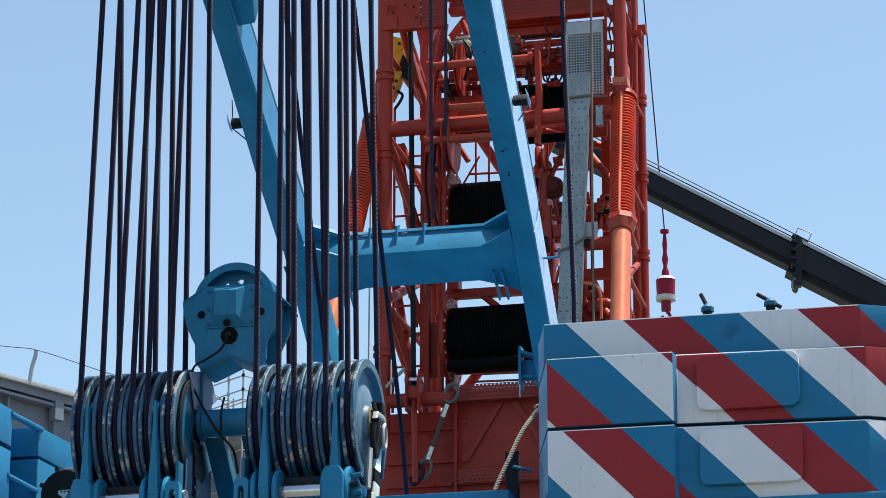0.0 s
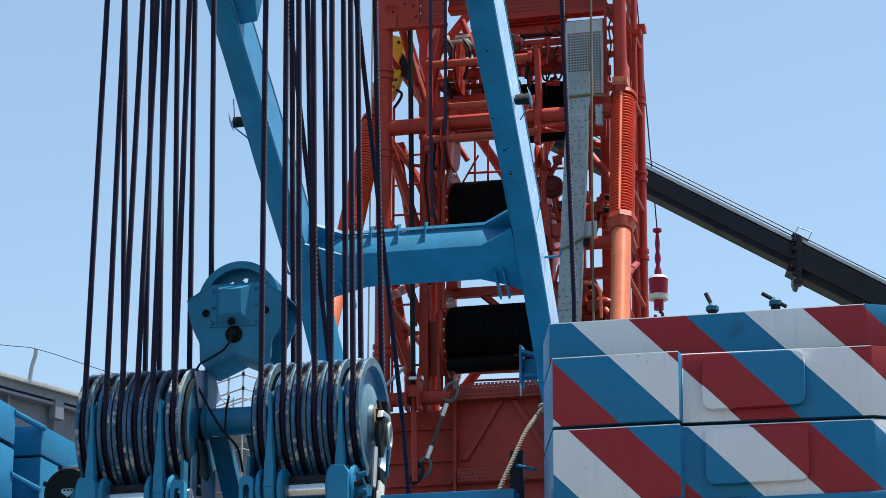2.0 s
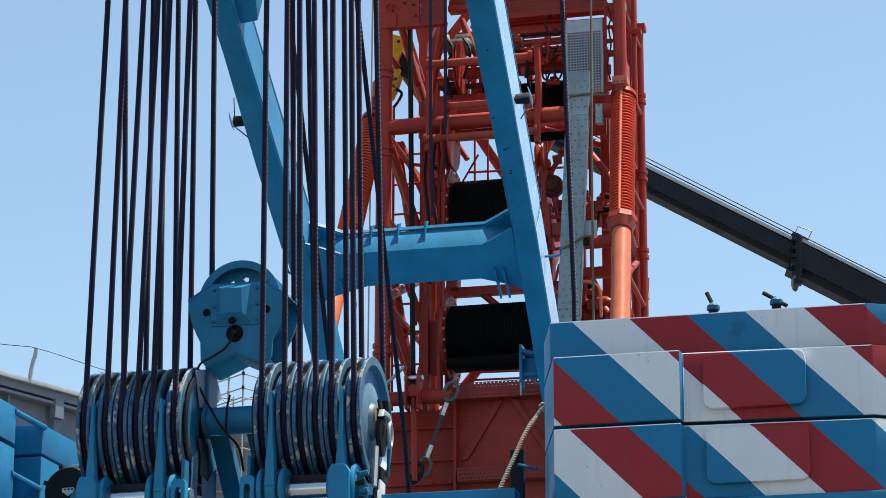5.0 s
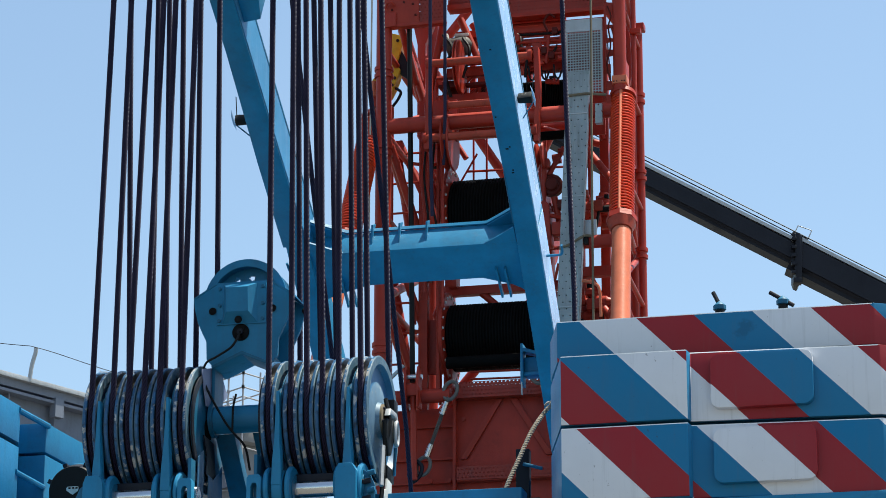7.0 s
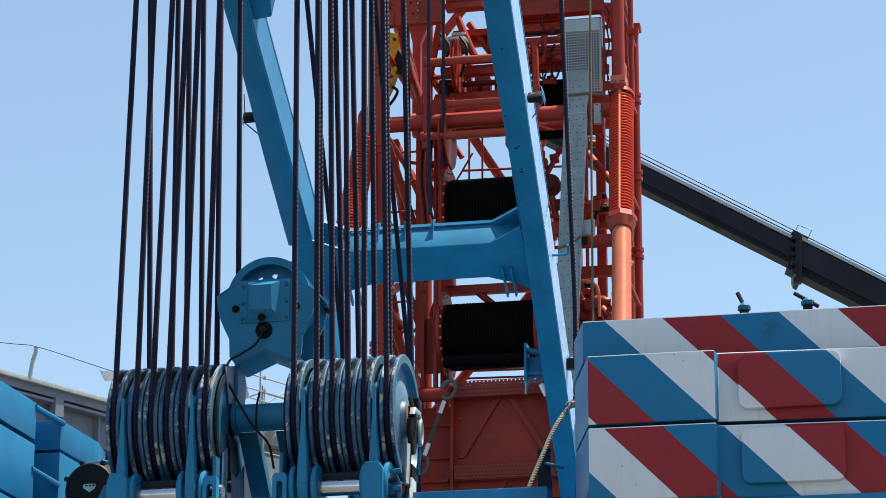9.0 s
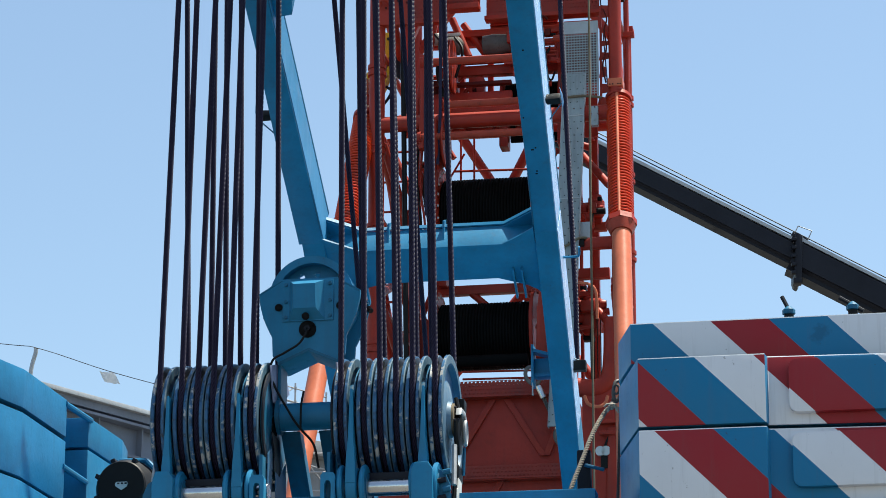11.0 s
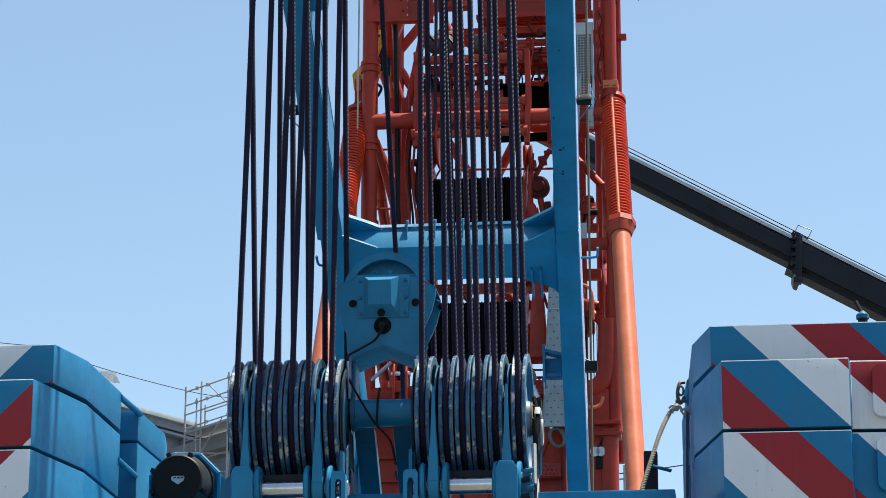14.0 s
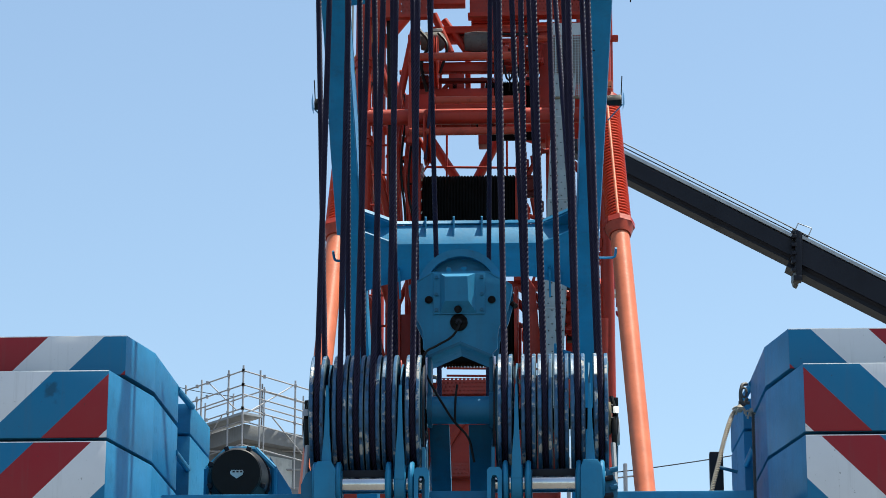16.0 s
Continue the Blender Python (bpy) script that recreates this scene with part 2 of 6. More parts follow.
def curve_pts(pts, n=8):
    """Points of a smooth line through pts."""
    pts = [Vector(p) for p in pts]
    ext = [pts[0] * 2 - pts[1]] + pts + [pts[-1] * 2 - pts[-2]]
    out = []
    for i in range(1, len(ext) - 2):
        p0, p1, p2, p3 = ext[i - 1:i + 3]
        for k in range(n):
            t = k / n
            out.append(0.5 * ((2 * p1) + (p2 - p0) * t + (2 * p0 - 5 * p1 + 4 * p2 - p3) * t * t + (3 * p1 - p0 - 3 * p2 + p3) * t ** 3))
    return out + [pts[-1]]


def rounded(w, h, r, n=5, cx=0.0, cy=0.0):
    out = []
    for sx, sy, a0 in ((1, 1, 0), (-1, 1, 90), (-1, -1, 180), (1, -1, 270)):
        for k in range(n + 1):
            a = radians(a0 + 90 * k / n)
            out.append((cx + sx * (w / 2 - r) + r * math.cos(a), cy + sy * (h / 2 - r) + r * math.sin(a)))
    return out


def xz(u, v, w):
    return (u, w, v)


def yz(u, v, w):
    return (w, u, v)


def xy(u, v, w):
    return (u, v, w)


def perforated(name, color, pitch, hole, stagger=True, rough=0.5, metal=0.2, square=False):
    """Sheet with punched round holes in rows (seen in x and z)."""
    m, nt, b = nodes_of(name)
    co = coords(nt)
    sep = nt.nodes.new("ShaderNodeSeparateXYZ")
    nt.links.new(co, sep.inputs[0])
    row = calc(nt, "DIVIDE", sep.outputs[2], pitch)
    x = calc(nt, "DIVIDE", sep.outputs[0], pitch)
    if stagger:
        x = calc(nt, "ADD", x, calc(nt, "MULTIPLY", calc(nt, "MODULO", calc(nt, "FLOOR", calc(nt, "ADD", row, 500.0)), 2.0), 0.5))
    fx = calc(nt, "SUBTRACT", calc(nt, "FRACT", calc(nt, "ADD", x, 500.0)), 0.5)
    fz = calc(nt, "SUBTRACT", calc(nt, "FRACT", calc(nt, "ADD", row, 500.0)), 0.5)
    d = calc(nt, "SQRT", calc(nt, "ADD", calc(nt, "MULTIPLY", fx, fx), calc(nt, "MULTIPLY", fz, fz)))
    if square:
        d = calc(nt, "MAXIMUM", calc(nt, "ABSOLUTE", fx), calc(nt, "ABSOLUTE", fz))
    inside = calc(nt, "LESS_THAN", d, hole)
    col = mix(nt, cloud(nt, co, 3, 4, 0.3, 0.75), tuple(c * 0.8 for c in color), tuple(min(1, c * 1.15) for c in color))
    col = mix(nt, calc(nt, "MULTIPLY", cloud(nt, stretched(nt, co, 9, 9, 0.8), 2, 5, 0.5, 0.8), 0.35), col, (0.06, 0.05, 0.045))
    nt.links.new(col, b.inputs["Base Color"])
    b.inputs["Roughness"].default_value, b.inputs["Metallic"].default_value = rough, metal
    clear = nt.nodes.new("ShaderNodeBsdfTransparent")
    ms = nt.nodes.new("ShaderNodeMixShader")
    nt.links.new(inside, ms.inputs[0])
    nt.links.new(b.outputs[0], ms.inputs[1])
    nt.links.new(clear.outputs[0], ms.inputs[2])
    nt.links.new(ms.outputs[0], nt.nodes["Material Output"].inputs[0])
    return m


RED_MESH = perforated("punched_red_walkway_sheet", (0.30, 0.023, 0.010), 0.042, 0.22)
ZINC_MESH = perforated("punched_zinc_sheet", (0.34, 0.365, 0.375), 0.030, 0.32, stagger=False, square=True)
ZINC_DOTS = perforated("zinc_sheet_with_few_holes", (0.31, 0.345, 0.355), 0.074, 0.115)

# ---- ground ----
# out of view; its grey is set for the light it throws upwards
bm = bmesh.new()
bmesh.ops.create_grid(bm, x_segments=8, y_segments=8, size=2000)
ground = mesh_object("ground", bm, ground_material(), Vector((0, 0, 0)))
tagged(ground, "flat packed dark grey gravel of a building site", "ground", kind="structure")

# ---- crane: platform and undercarriage, below the view ----
SIDE = (1, -1)


def undercarriage():
    t = thing("crawler_undercarriage", (0, 0, 0), "grey crawler undercarriage standing on the gravel", "crane", turns=False)
    part("car_body", box((-3.2, -1.8, 1.3), (3.2, 1.8, 3.4), 0.08), CHARCOAL, t)
    part("turntable_ring", lathe([(3.4, 1.9), (4.4, 1.9), (4.4, 1.75), (4.9, 1.75)], (0, 0, 0), "z", 40), CHARCOAL, t)
    for s in SIDE:
        poly = [(-5.2, 0.5), (-4.6, 0.0), (4.6, 0.0), (5.2, 0.5), (5.2, 1.3), (4.6, 1.8), (-4.6, 1.8), (-5.2, 1.3)]
        part("crawler_track", prism(poly, yz, (s * 3.2 - 0.75, s * 3.2 + 0.75), 0.05), BLACK, t)
    return t


undercarriage()

platform = thing("slewing_platform", (0, 0, 4.9), "blue steel slewing platform of the crane", "crane")
part("deck", box((-2.1, -9.0, 4.9), (2.1, 3.4, 5.75), 0.03), BLUE, platform)
part("counterweight_tray", box((-5.3, -8.9, 5.2), (5.3, -6.2, 5.9), 0.03), BLUE, platform)
part("cross_beam", box((0.95, -8.62, 5.98), (2.05, -8.42, 6.10), 0.012), BLUE, platform)
part("cross_beam", box((-2.05, -8.62, 5.98), (-0.95, -8.42, 6.10), 0.012), BLUE, platform)
for s in SIDE:
    part("beam_post", box((s * 1.5 - 0.1, -8.6, 5.7), (s * 1.5 + 0.1, -8.44, 6.0)), BLUE, platform)


# ---- counterweights ----
def slab_outline(k, s):
    """Outline of one slab in x and y: slanting inner end, proud pad beside it on the lower two, chamfered outer end."""
    if k:
        front = [(2.39, -8.955), (3.252, -8.955), (3.262, -8.872), (4.53, -8.872), (5.15, -8.54)]
    else:
        front = [(2.318, -8.69), (4.49, -8.69), (5.15, -8.36)]
    return [(s * x, y) for x, y in front + [(5.15, -6.4), (2.55, -6.4), (2.13, -7.30), (2.18, -8.21)]]


LAYERS = [  # bottom, top, first blue-to-white edge
    (6.945, 7.234, 2.466),
    (6.430, 6.910, 2.766),
    (5.905, 6.407, 3.285)]


def slab_faces(bm):
    """Bands on the rear face, wear and sunlight painted white on the narrow bevels, unseen tops toned dark."""
    bm.normal_update()
    for f in bm.faces:
        n = f.normal
        edge = f.calc_area() < 0.02 and -0.97 < n.y < -0.3 and ((n.z > 0.15 and abs(n.x) < 0.3) or (abs(n.x) > 0.3 and n.y < -0.45 and 3.1 < abs(f.calc_center_median().x) < 3.4))
        f.material_index = 2 if edge else 3 if n.z > 0.9 else (1 if n.y < -0.6 or (n.y < -0.12 and n.z < -0.15 and abs(n.x) < 0.3) else 0)


SMUDGES = {  # side and layer: along the slab, height, radius, strength
    (-1, 1): ((2.787, 6.762, 0.055, 0.55),),
    (1, 0): ((3.62, 7.10, 0.05, 0.3),),
    (1, 1): ((2.62, 6.78, 0.012, 0.6), (2.70, 6.70, 0.010, 0.6), (2.58, 6.64, 0.009, 0.5))}


def striped_slab(s, k):
    z0, z1, x0 = LAYERS[k]
    base = (s * 3.6, -7.6, z0)
    t = thing("counterweight_slab", base, "counterweight slab with white, maroon and blue slanting bands", "counterweight", "counterweight slabs")
    mat = striped("banded_paint", x0, z1, s, base, SMUDGES.get((s, k), ()))
    bm = prism(slab_outline(k, s), xy, (z0, z1), 0.009)
    for v in bm.verts:      # lowered towards their outer ends to fit the camera's view
        v.co.z -= 0.014 * max(0.0, abs(v.co.x) - 3.2) * (k > 0)
    slab_faces(bm)
    part("slab", bm, [SIDE_BLUE, mat, EDGE, DARK_TOP], t)
    if k < 2:
        # black filler added to paint the shade of the gap below the slab
        inner = [(s * x, y) for x, y in ((2.44, -8.63), (4.45, -8.63), (5.05, -8.3), (5.05, -6.5), (2.62, -6.5), (2.19, -7.3), (2.24, -8.2))]
        part("gap_filler", prism(inner, xy, (LAYERS[k + 1][1] - 0.004, z0 + 0.004)), BLACK, t, "black filler that puts shade into the gap between slabs")
    if k:
        poly = rounded(0.684, 0.372, 0.06, 5, s * (3.748, 3.758)[k - 1], (6.684, 6.172)[k - 1])
        part("lifting_plate", prism(poly, xz, (-8.935, -8.86), 0.004), mat, t)
    return t


for s in SIDE:
    for k in range(3):
        striped_slab(s, k)


def lifting_cleat(x, y, z, turn, wide, label):
    t = thing("lifting_cleat", (x, y, z), label, "cleat", "cleats on the counterweight")
    part("foot", box((x - wide, y - 0.05, z), (x + 0.06, y + 0.05, z + 0.016), 0.004), RUST, t)
    part("stem", rod((x, y, z + 0.01), (x, y, z + 0.16), 0.034, 14), BLACK, t)
    collar = part("collar", lathe([(0.15, 0.03), (0.155, 0.046), (0.185, 0.046), (0.20, 0.03), (0.215, 0.012)], (x, y, z), "z", 8), BLUE_DARK, t)
    d = Vector((math.cos(turn), 0.1, math.sin(turn))).normalized()
    c = Vector((x, y, z + 0.19))
    part("lever", rod(c - d * (0.02 if wide < 0.1 else 0.09), c + d * 0.11, 0.015, 8), CHARCOAL, collar)


lifting_cleat(3.388, -8.21, 7.234, 2.0, 0.09, "small black screw cleat standing on the counterweight")
lifting_cleat(3.835, -8.25, 7.234, 2.55, 0.13, "black cleat with a slanting lever on the counterweight")
clip = thing("hose_clip", (3.62, -8.25, 7.234), "small dark clip and pin lying on the counterweight", "clip")
part("saddle", lathe([(-0.04, 0.02), (-0.04, 0.055), (0.04, 0.055), (0.04, 0.02)], (3.64, -8.25, 7.262), "x", 14), CHARCOAL, clip)
part("pin", rod((3.53, -8.25, 7.234), (3.53, -8.25, 7.30), 0.014, 8), CHARCOAL, clip)
part("strap", box((3.50, -8.28, 7.234), (3.72, -8.22, 7.25), 0.004), CHARCOAL, clip)


def rear_block(s):
    t = thing("rear_counterweight", (s * 2.6, -6.4, 5.9), "plain blue counterweight block behind the banded stack", "counterweight", "rear counterweights")
    for z0, z1 in ((5.905, 6.965), (6.985, 7.222)):
        poly = [(s * x, y) for x, y in ((2.50, -6.81), (2.10, -6.81), (2.045, -6.05), (2.10, -5.7), (2.50, -5.7))]
        part("slab", prism(poly, xy, (z0, z1), 0.012), BLUE, t)
    part("guard_bar", rod((s * 2.14, -7.32, 7.20), (s * 2.095, -6.78, 7.20), 0.024, 10), BLUE, t)
    part("guard_bar", rod((s * 2.14, -7.34, 6.71), (s * 2.115, -6.79, 6.71), 0.024, 10), BLUE, t)


for s in SIDE:
    rear_block(s)

# ---- sheave banks at the stern ----
BX = 0.03                                            # the banks' middle
SHEAVES = (0.316, 0.478, 0.592, 0.704, 0.817, 0.976)
SY, SZ, SR = -8.57, 6.63, 0.455


def worn_rim():
    """Grey-blue paint with the bare, scuffed metal of the edges showing through."""
    m, nt, b = nodes_of("worn_sheave_rim")
    co = coords(nt)
    col = mix(nt, cloud(nt, co, 5, 4, 0.3, 0.7), (0.014, 0.068, 0.155), (0.036, 0.125, 0.255))
    grime = cloud(nt, co, 22, 5, 0.50, 0.66)
    col = mix(nt, calc(nt, "MULTIPLY", grime, 0.75), col, (0.008, 0.008, 0.009))
    bare = cloud(nt, co, 7, 7, 0.55, 0.60, 0.75)
    col = mix(nt, calc(nt, "MULTIPLY", bare, 0.9), col, (0.46, 0.45, 0.42))
    nt.links.new(col, b.inputs["Base Color"])
    nt.links.new(calc(nt, "MULTIPLY", bare, 0.25), b.inputs["Metallic"])
    b.inputs["Roughness"].default_value = 0.42
    b.inputs["Specular IOR Level"].default_value = 0.35
    relief(nt, b, cloud(nt, co, 40, 4, 0.2, 0.9), 0.25, 0.006)
    return m


RIM = worn_rim()
HUB = paint("pale_rusty_sheave_web", (0.10, 0.18, 0.26), dirt=(0.40, 0.37, 0.32), amount=0.7, rough=0.5, scale=8)
CHALK = paint("chalky_rim_side", (0.045, 0.105, 0.155), dirt=(0.46, 0.44, 0.40), amount=0.9, rough=0.5, scale=7, streaks=0.3)
WEB = paint("blue_sheave_web", (0.028, 0.12, 0.24), dirt=(0.30, 0.29, 0.27), amount=0.8, rough=0.45, scale=6)
GROOVE = paint("greasy_groove", (0.008, 0.008, 0.009), rough=0.35, metal=0.4)


def sheave(x, parent):
    w = 0.0505
    prof = [(-0.053, 0.06), (-0.053, 0.12), (-0.024, 0.13), (-0.016, 0.27), (-0.010, 0.28), (-0.010, 0.375), (-w, 0.395), (-w, SR - 0.005), (-w + 0.006, SR), (-0.027, SR - 0.002), (-0.0215, SR - 0.012),
            (-0.019, 0.392), (0.019, 0.392), (0.0215, SR - 0.012), (0.027, SR - 0.002), (w - 0.006, SR), (w, SR - 0.005), (w, 0.395), (0.010, 0.375), (0.010, 0.28), (0.016, 0.27), (0.024, 0.13), (0.053, 0.12), (0.053, 0.06)]
    bm = lathe(prof, (x, SY, SZ), "x", 64)
    for f in bm.faces:
        c = f.calc_center_median()
        r, d = math.hypot(c.y - SY, c.z - SZ), abs(c.x - x)
        f.material_index = 2 if d < 0.0225 and r > 0.388 else (1 if r < 0.265 else 3 if r < 0.388 else 4 if d > w - 0.0045 else 0)
    return part("sheave", bm, [RIM, HUB, GROOVE, WEB, CHALK], parent)


def lug(x, parent, s, outer):
    """Pinned lug with its long tapering keeper plate."""
    poly = [(-0.035, 6.1), (0.035, 6.1), (0.031, 6.26), (0.018, 6.42), (0.008, 6.76), (-0.008, 6.76), (-0.018, 6.42), (-0.031, 6.26)]
    part("keeper_plate", prism([(x + u, v) for u, v in poly], xz, (SY - 0.475, SY - 0.40), 0.003), BLUE, parent)
    y = SY - 0.33
    for dx in (-0.078, 0.078):
        disc = part("lug_disc", lathe([(-0.018, 0.02), (-0.018, 0.15), (-0.008, 0.162), (0.008, 0.162), (0.018, 0.15), (0.018, 0.02)], (x + dx, y, 6.09), "x", 32), BLUE, parent)
        part("washer", lathe([(-0.026, 0.02), (-0.026, 0.10), (0.026, 0.10), (0.026, 0.02)], (x + dx, y, 6.09), "x", 24), BLUE_DARK, disc)
    part("lug_boss", lathe([(-0.04, 0.02), (-0.04, 0.13), (-0.032, 0.14), (0.032, 0.14), (0.04, 0.13), (0.04, 0.02)], (x, y, 6.09), "x", 28), BLUE, parent)
    if outer:
        c = [(-0.072, 5.75), (-0.072, 6.16), (-0.052, 6.215), (0.042, 6.215), (0.072, 6.165), (0.072, 5.75)]
        part("lug_block", prism([(x + s * 0.005 + u, v) for u, v in c], xz, (y - 0.20, y - 0.02), 0.006), BLUE, parent)
    else:
        u0 = x - s * 0.15
        c = [(-0.05, 5.75), (-0.05, 6.15), (-0.035, 6.172), (0.035, 6.172), (0.05, 6.15), (0.05, 5.75), (0.022, 5.75), (0.022, 6.09), (0.012, 6.115), (-0.012, 6.115), (-0.022, 6.09), (-0.022, 5.75)]
        part("fork_plate", prism([(u0 + u, v) for u, v in c], xz, (y - 0.17, y - 0.10)), BLUE, parent)


def sheave_bank(s):
    t = thing("sheave_bank", (BX + s * 0.62, SY, 5.75), "bank of six worn steel rope sheaves between blue lugs", "sheaves", "sheave banks")

    def span(a, b, y0, y1, z0, z1, bevel):
        a, b = sorted((BX + s * a, BX + s * b))
        return box((a, y0, z0), (b, y1, z1), bevel)
    for x in SHEAVES:
        sheave(BX + s * x, t)
    part("axle", rod((BX + s * 0.24, SY, SZ), (BX + s * 1.05, SY, SZ), 0.075, 20), DRUM, t)
    lug(BX + s * 0.397, t, s, False)
    lug(BX + s * 0.897, t, s, True)
    for x in (0.397, 0.897):
        part("divider_plate", lathe([(-0.006, 0.03), (-0.006, 0.39), (0.006, 0.39), (0.006, 0.03)], (BX + s * x, SY, SZ), "x", 36), BLUE_DARK, t)
    guard = part("guard_plate", lathe([(-0.006, 0.03), (-0.006, 0.37), (0.006, 0.37), (0.006, 0.03)], (BX + s * 0.256, SY, SZ), "x", 40), BLUE_DARK, t)
    arc = [(SY + r * math.cos(q), SZ + r * math.sin(q)) for r, a in ((0.40, range(120, 226, 7)), (0.35, range(225, 119, -7))) for q in [radians(k) for k in a]]
    part("rusty_strip", prism(arc, yz, tuple(sorted((BX + s * 0.238, BX + s * 0.249)))), CHARCOAL, guard, "dark greasy guard strip")
    low = [(SY - 0.15, 6.56), (SY + 0.09, 6.55), (SY + 0.15, 6.31), (SY + 0.03, 6.27), (SY - 0.08, 6.30), (SY - 0.06, 6.42)]
    part("torn_apron", prism(low, yz, tuple(sorted((BX + s * 0.228, BX + s * 0.234)))), CHARCOAL, guard, "torn dark rubber apron")
    part("cover_strip", prism([(SY - 0.29, 5.95), (SY - 0.28, 6.37), (SY - 0.16, 6.45), (SY - 0.14, 6.30), (SY - 0.17, 5.95)], yz, tuple(sorted((BX + s * 0.222, BX + s * 0.227)))), WEB, guard, "scuffed blue strip")
    part("cover_strip", prism([(SY - 0.05, 5.95), (SY - 0.06, 6.29), (SY + 0.06, 6.28), (SY + 0.25, 6.42), (SY + 0.28, 5.95)], yz, tuple(sorted((BX + s * 0.215, BX + s * 0.220)))), WEB, guard, "scuffed blue strip")
    part("side_shield", prism([(SY - 0.22, 7.02), (SY + 0.20, 7.14), (SY + 0.40, 6.97), (SY + 0.16, 6.83), (SY - 0.10, 6.78)], yz, tuple(sorted((BX + s * 0.232, BX + s * 0.240))), 0.002), LILAC, guard, "pale shield plate with sunlight put into its colour")
    part("guard_arm", span(0.225, 0.249, SY - 0.43, SY - 0.33, 5.85, 6.33, 0.004), BLUE_DARK, guard)
    part("bright_pin", rod((BX + s * 0.20, SY - 0.33, 6.09), (BX + s * 1.02, SY - 0.33, 6.09), 0.058, 28), STEEL, t, "polished steel pin")
    part("axle_bed", span(0.45, 0.85, SY - 0.32, SY - 0.24, 6.15, 6.20, 0.006), CHARCOAL, t)
    hub = part("hub_ring", lathe([(-0.01, 0.05), (-0.01, 0.115), (0.010, 0.115), (0.016, 0.10), (0.016, 0.085), (0.004, 0.08), (0.004, 0.05)], (BX + s * 1.034, SY, SZ), "x", 32), OLD_HEMP, t, "tan greasy hub ring")
    part("hub_cap", rod((BX + s * 1.02, SY, SZ), (BX + s * 1.05, SY, SZ), 0.078, 20), RUST, hub)
    for q in range(6):
        a = radians(60 * q + 15)
        lo, hi = sorted((BX + s * 1.045, BX + s * 1.062))
        part("hub_bolt", rod((lo, SY + 0.098 * math.cos(a), SZ + 0.098 * math.sin(a)), (hi, SY + 0.098 * math.cos(a), SZ + 0.098 * math.sin(a)), 0.012, 6), CHARCOAL, hub)
    switch = part("switch_box", span(1.045, 1.10, SY + 0.03, SY + 0.14, 6.70, 6.79, 0.01), BLACK, t, "black limit switch box")
    part("switch_body", prism([(SY - 0.10, 6.62), (SY + 0.09, 6.66), (SY + 0.10, 6.50), (SY + 0.02, 6.38), (SY - 0.06, 6.36), (SY - 0.12, 6.48)], yz, tuple(sorted((BX + s * 1.05, BX + s * 1.085))), 0.012), BLACK, switch)
    part("clamp_bridge", prism([(SY - 0.10, 6.64), (SY - 0.06, 6.70), (SY + 0.10, 6.705), (SY + 0.16, 6.66), (SY + 0.15, 6.63), (SY + 0.09, 6.67), (SY - 0.04, 6.66)], yz, tuple(sorted((BX + s * 1.06, BX + s * 1.10))), 0.006), ZINC, switch, "pale cable clamp")
    part("clamp_ring", hose([(BX + s * 1.095, SY + 0.12 + 0.045 * math.cos(q * math.tau / 16), 6.56 + 0.085 * math.sin(q * math.tau / 16)) for q in range(17)], 0.014), ZINC, switch, "pale cable clamp")
    part("switch_plate", span(1.055, 1.075, SY - 0.06, SY + 0.14, 6.20, 6.30, 0.008), BLACK, switch)
    part("link_rod", rod((BX + s * 1.085, SY + 0.13, 6.46), (BX + s * 1.08, SY + 0.12, 6.26), 0.012, 8), BLUE_DARK, switch)
    part("lever_plate", prism([(SY - 0.16, 6.02), (SY + 0.05, 5.86), (SY + 0.10, 5.98), (SY + 0.04, 6.02), (SY + 0.06, 6.19), (SY - 0.07, 6.20), (SY - 0.09, 6.12), (SY - 0.16, 6.10)], yz, tuple(sorted((BX + s * 1.065, BX + s * 1.08))), 0.003), WHITE, switch, "pale scuffed lever plate")
    part("stay_rod", rod((BX + s * 1.058, SY - 0.12, 6.42), (BX + s * 1.068, SY - 0.2, 6.12), 0.018, 8), ZINC, t)
    for k in range(4 if s > 0 else 0):
        part("roller_pin", rod((BX + s * (0.985 + 0.045 * (k % 2)), SY - 0.42, 5.98 + 0.06 * k), (BX + s * (1.05 + 0.03 * (k % 2)), SY - 0.42, 5.99 + 0.06 * k), 0.019, 10), (CHARCOAL, BLUE_DARK)[k % 2], t)
    part("latch_plate", prism([(BX + s * u, v) for u, v in ((0.97, 5.8), (1.07, 5.8), (1.075, 6.08), (1.04, 6.16), (0.98, 6.2))], xz, (SY - 0.40, SY - 0.38), 0.003), BLUE_DARK, t)
    part("hydraulic_hose", hose(curve_pts([(BX + s * 1.05, SY - 0.02, 6.78), (BX + s * 1.085, SY - 0.04, 6.6), (BX + s * 1.06, SY - 0.08, 6.4), (BX + s * 1.07, SY - 0.15, 6.2), (BX + s * 1.06, SY - 0.2, 5.95)]), 0.016), BLACK, t)
    return t


for s in SIDE:
    sheave_bank(s)

# ---- centre block between the banks ----
block = thing("sheave_block", (0.028, SY, 5.75), "blue sheave block with a round head and a hexagonal cheek plate", "sheave block")
CX = 0.028
half = [(0.0, 7.695), (0.205, 7.69), (0.367, 7.588), (0.362, 7.53), (0.335, 7.42), (0.30, 7.34), (0.268, 7.275), (0.262, 7.14), (0.215, 7.085), (0.0, 7.18)]
cheek = half + [(-u, v) for u, v in half[-2:0:-1]]
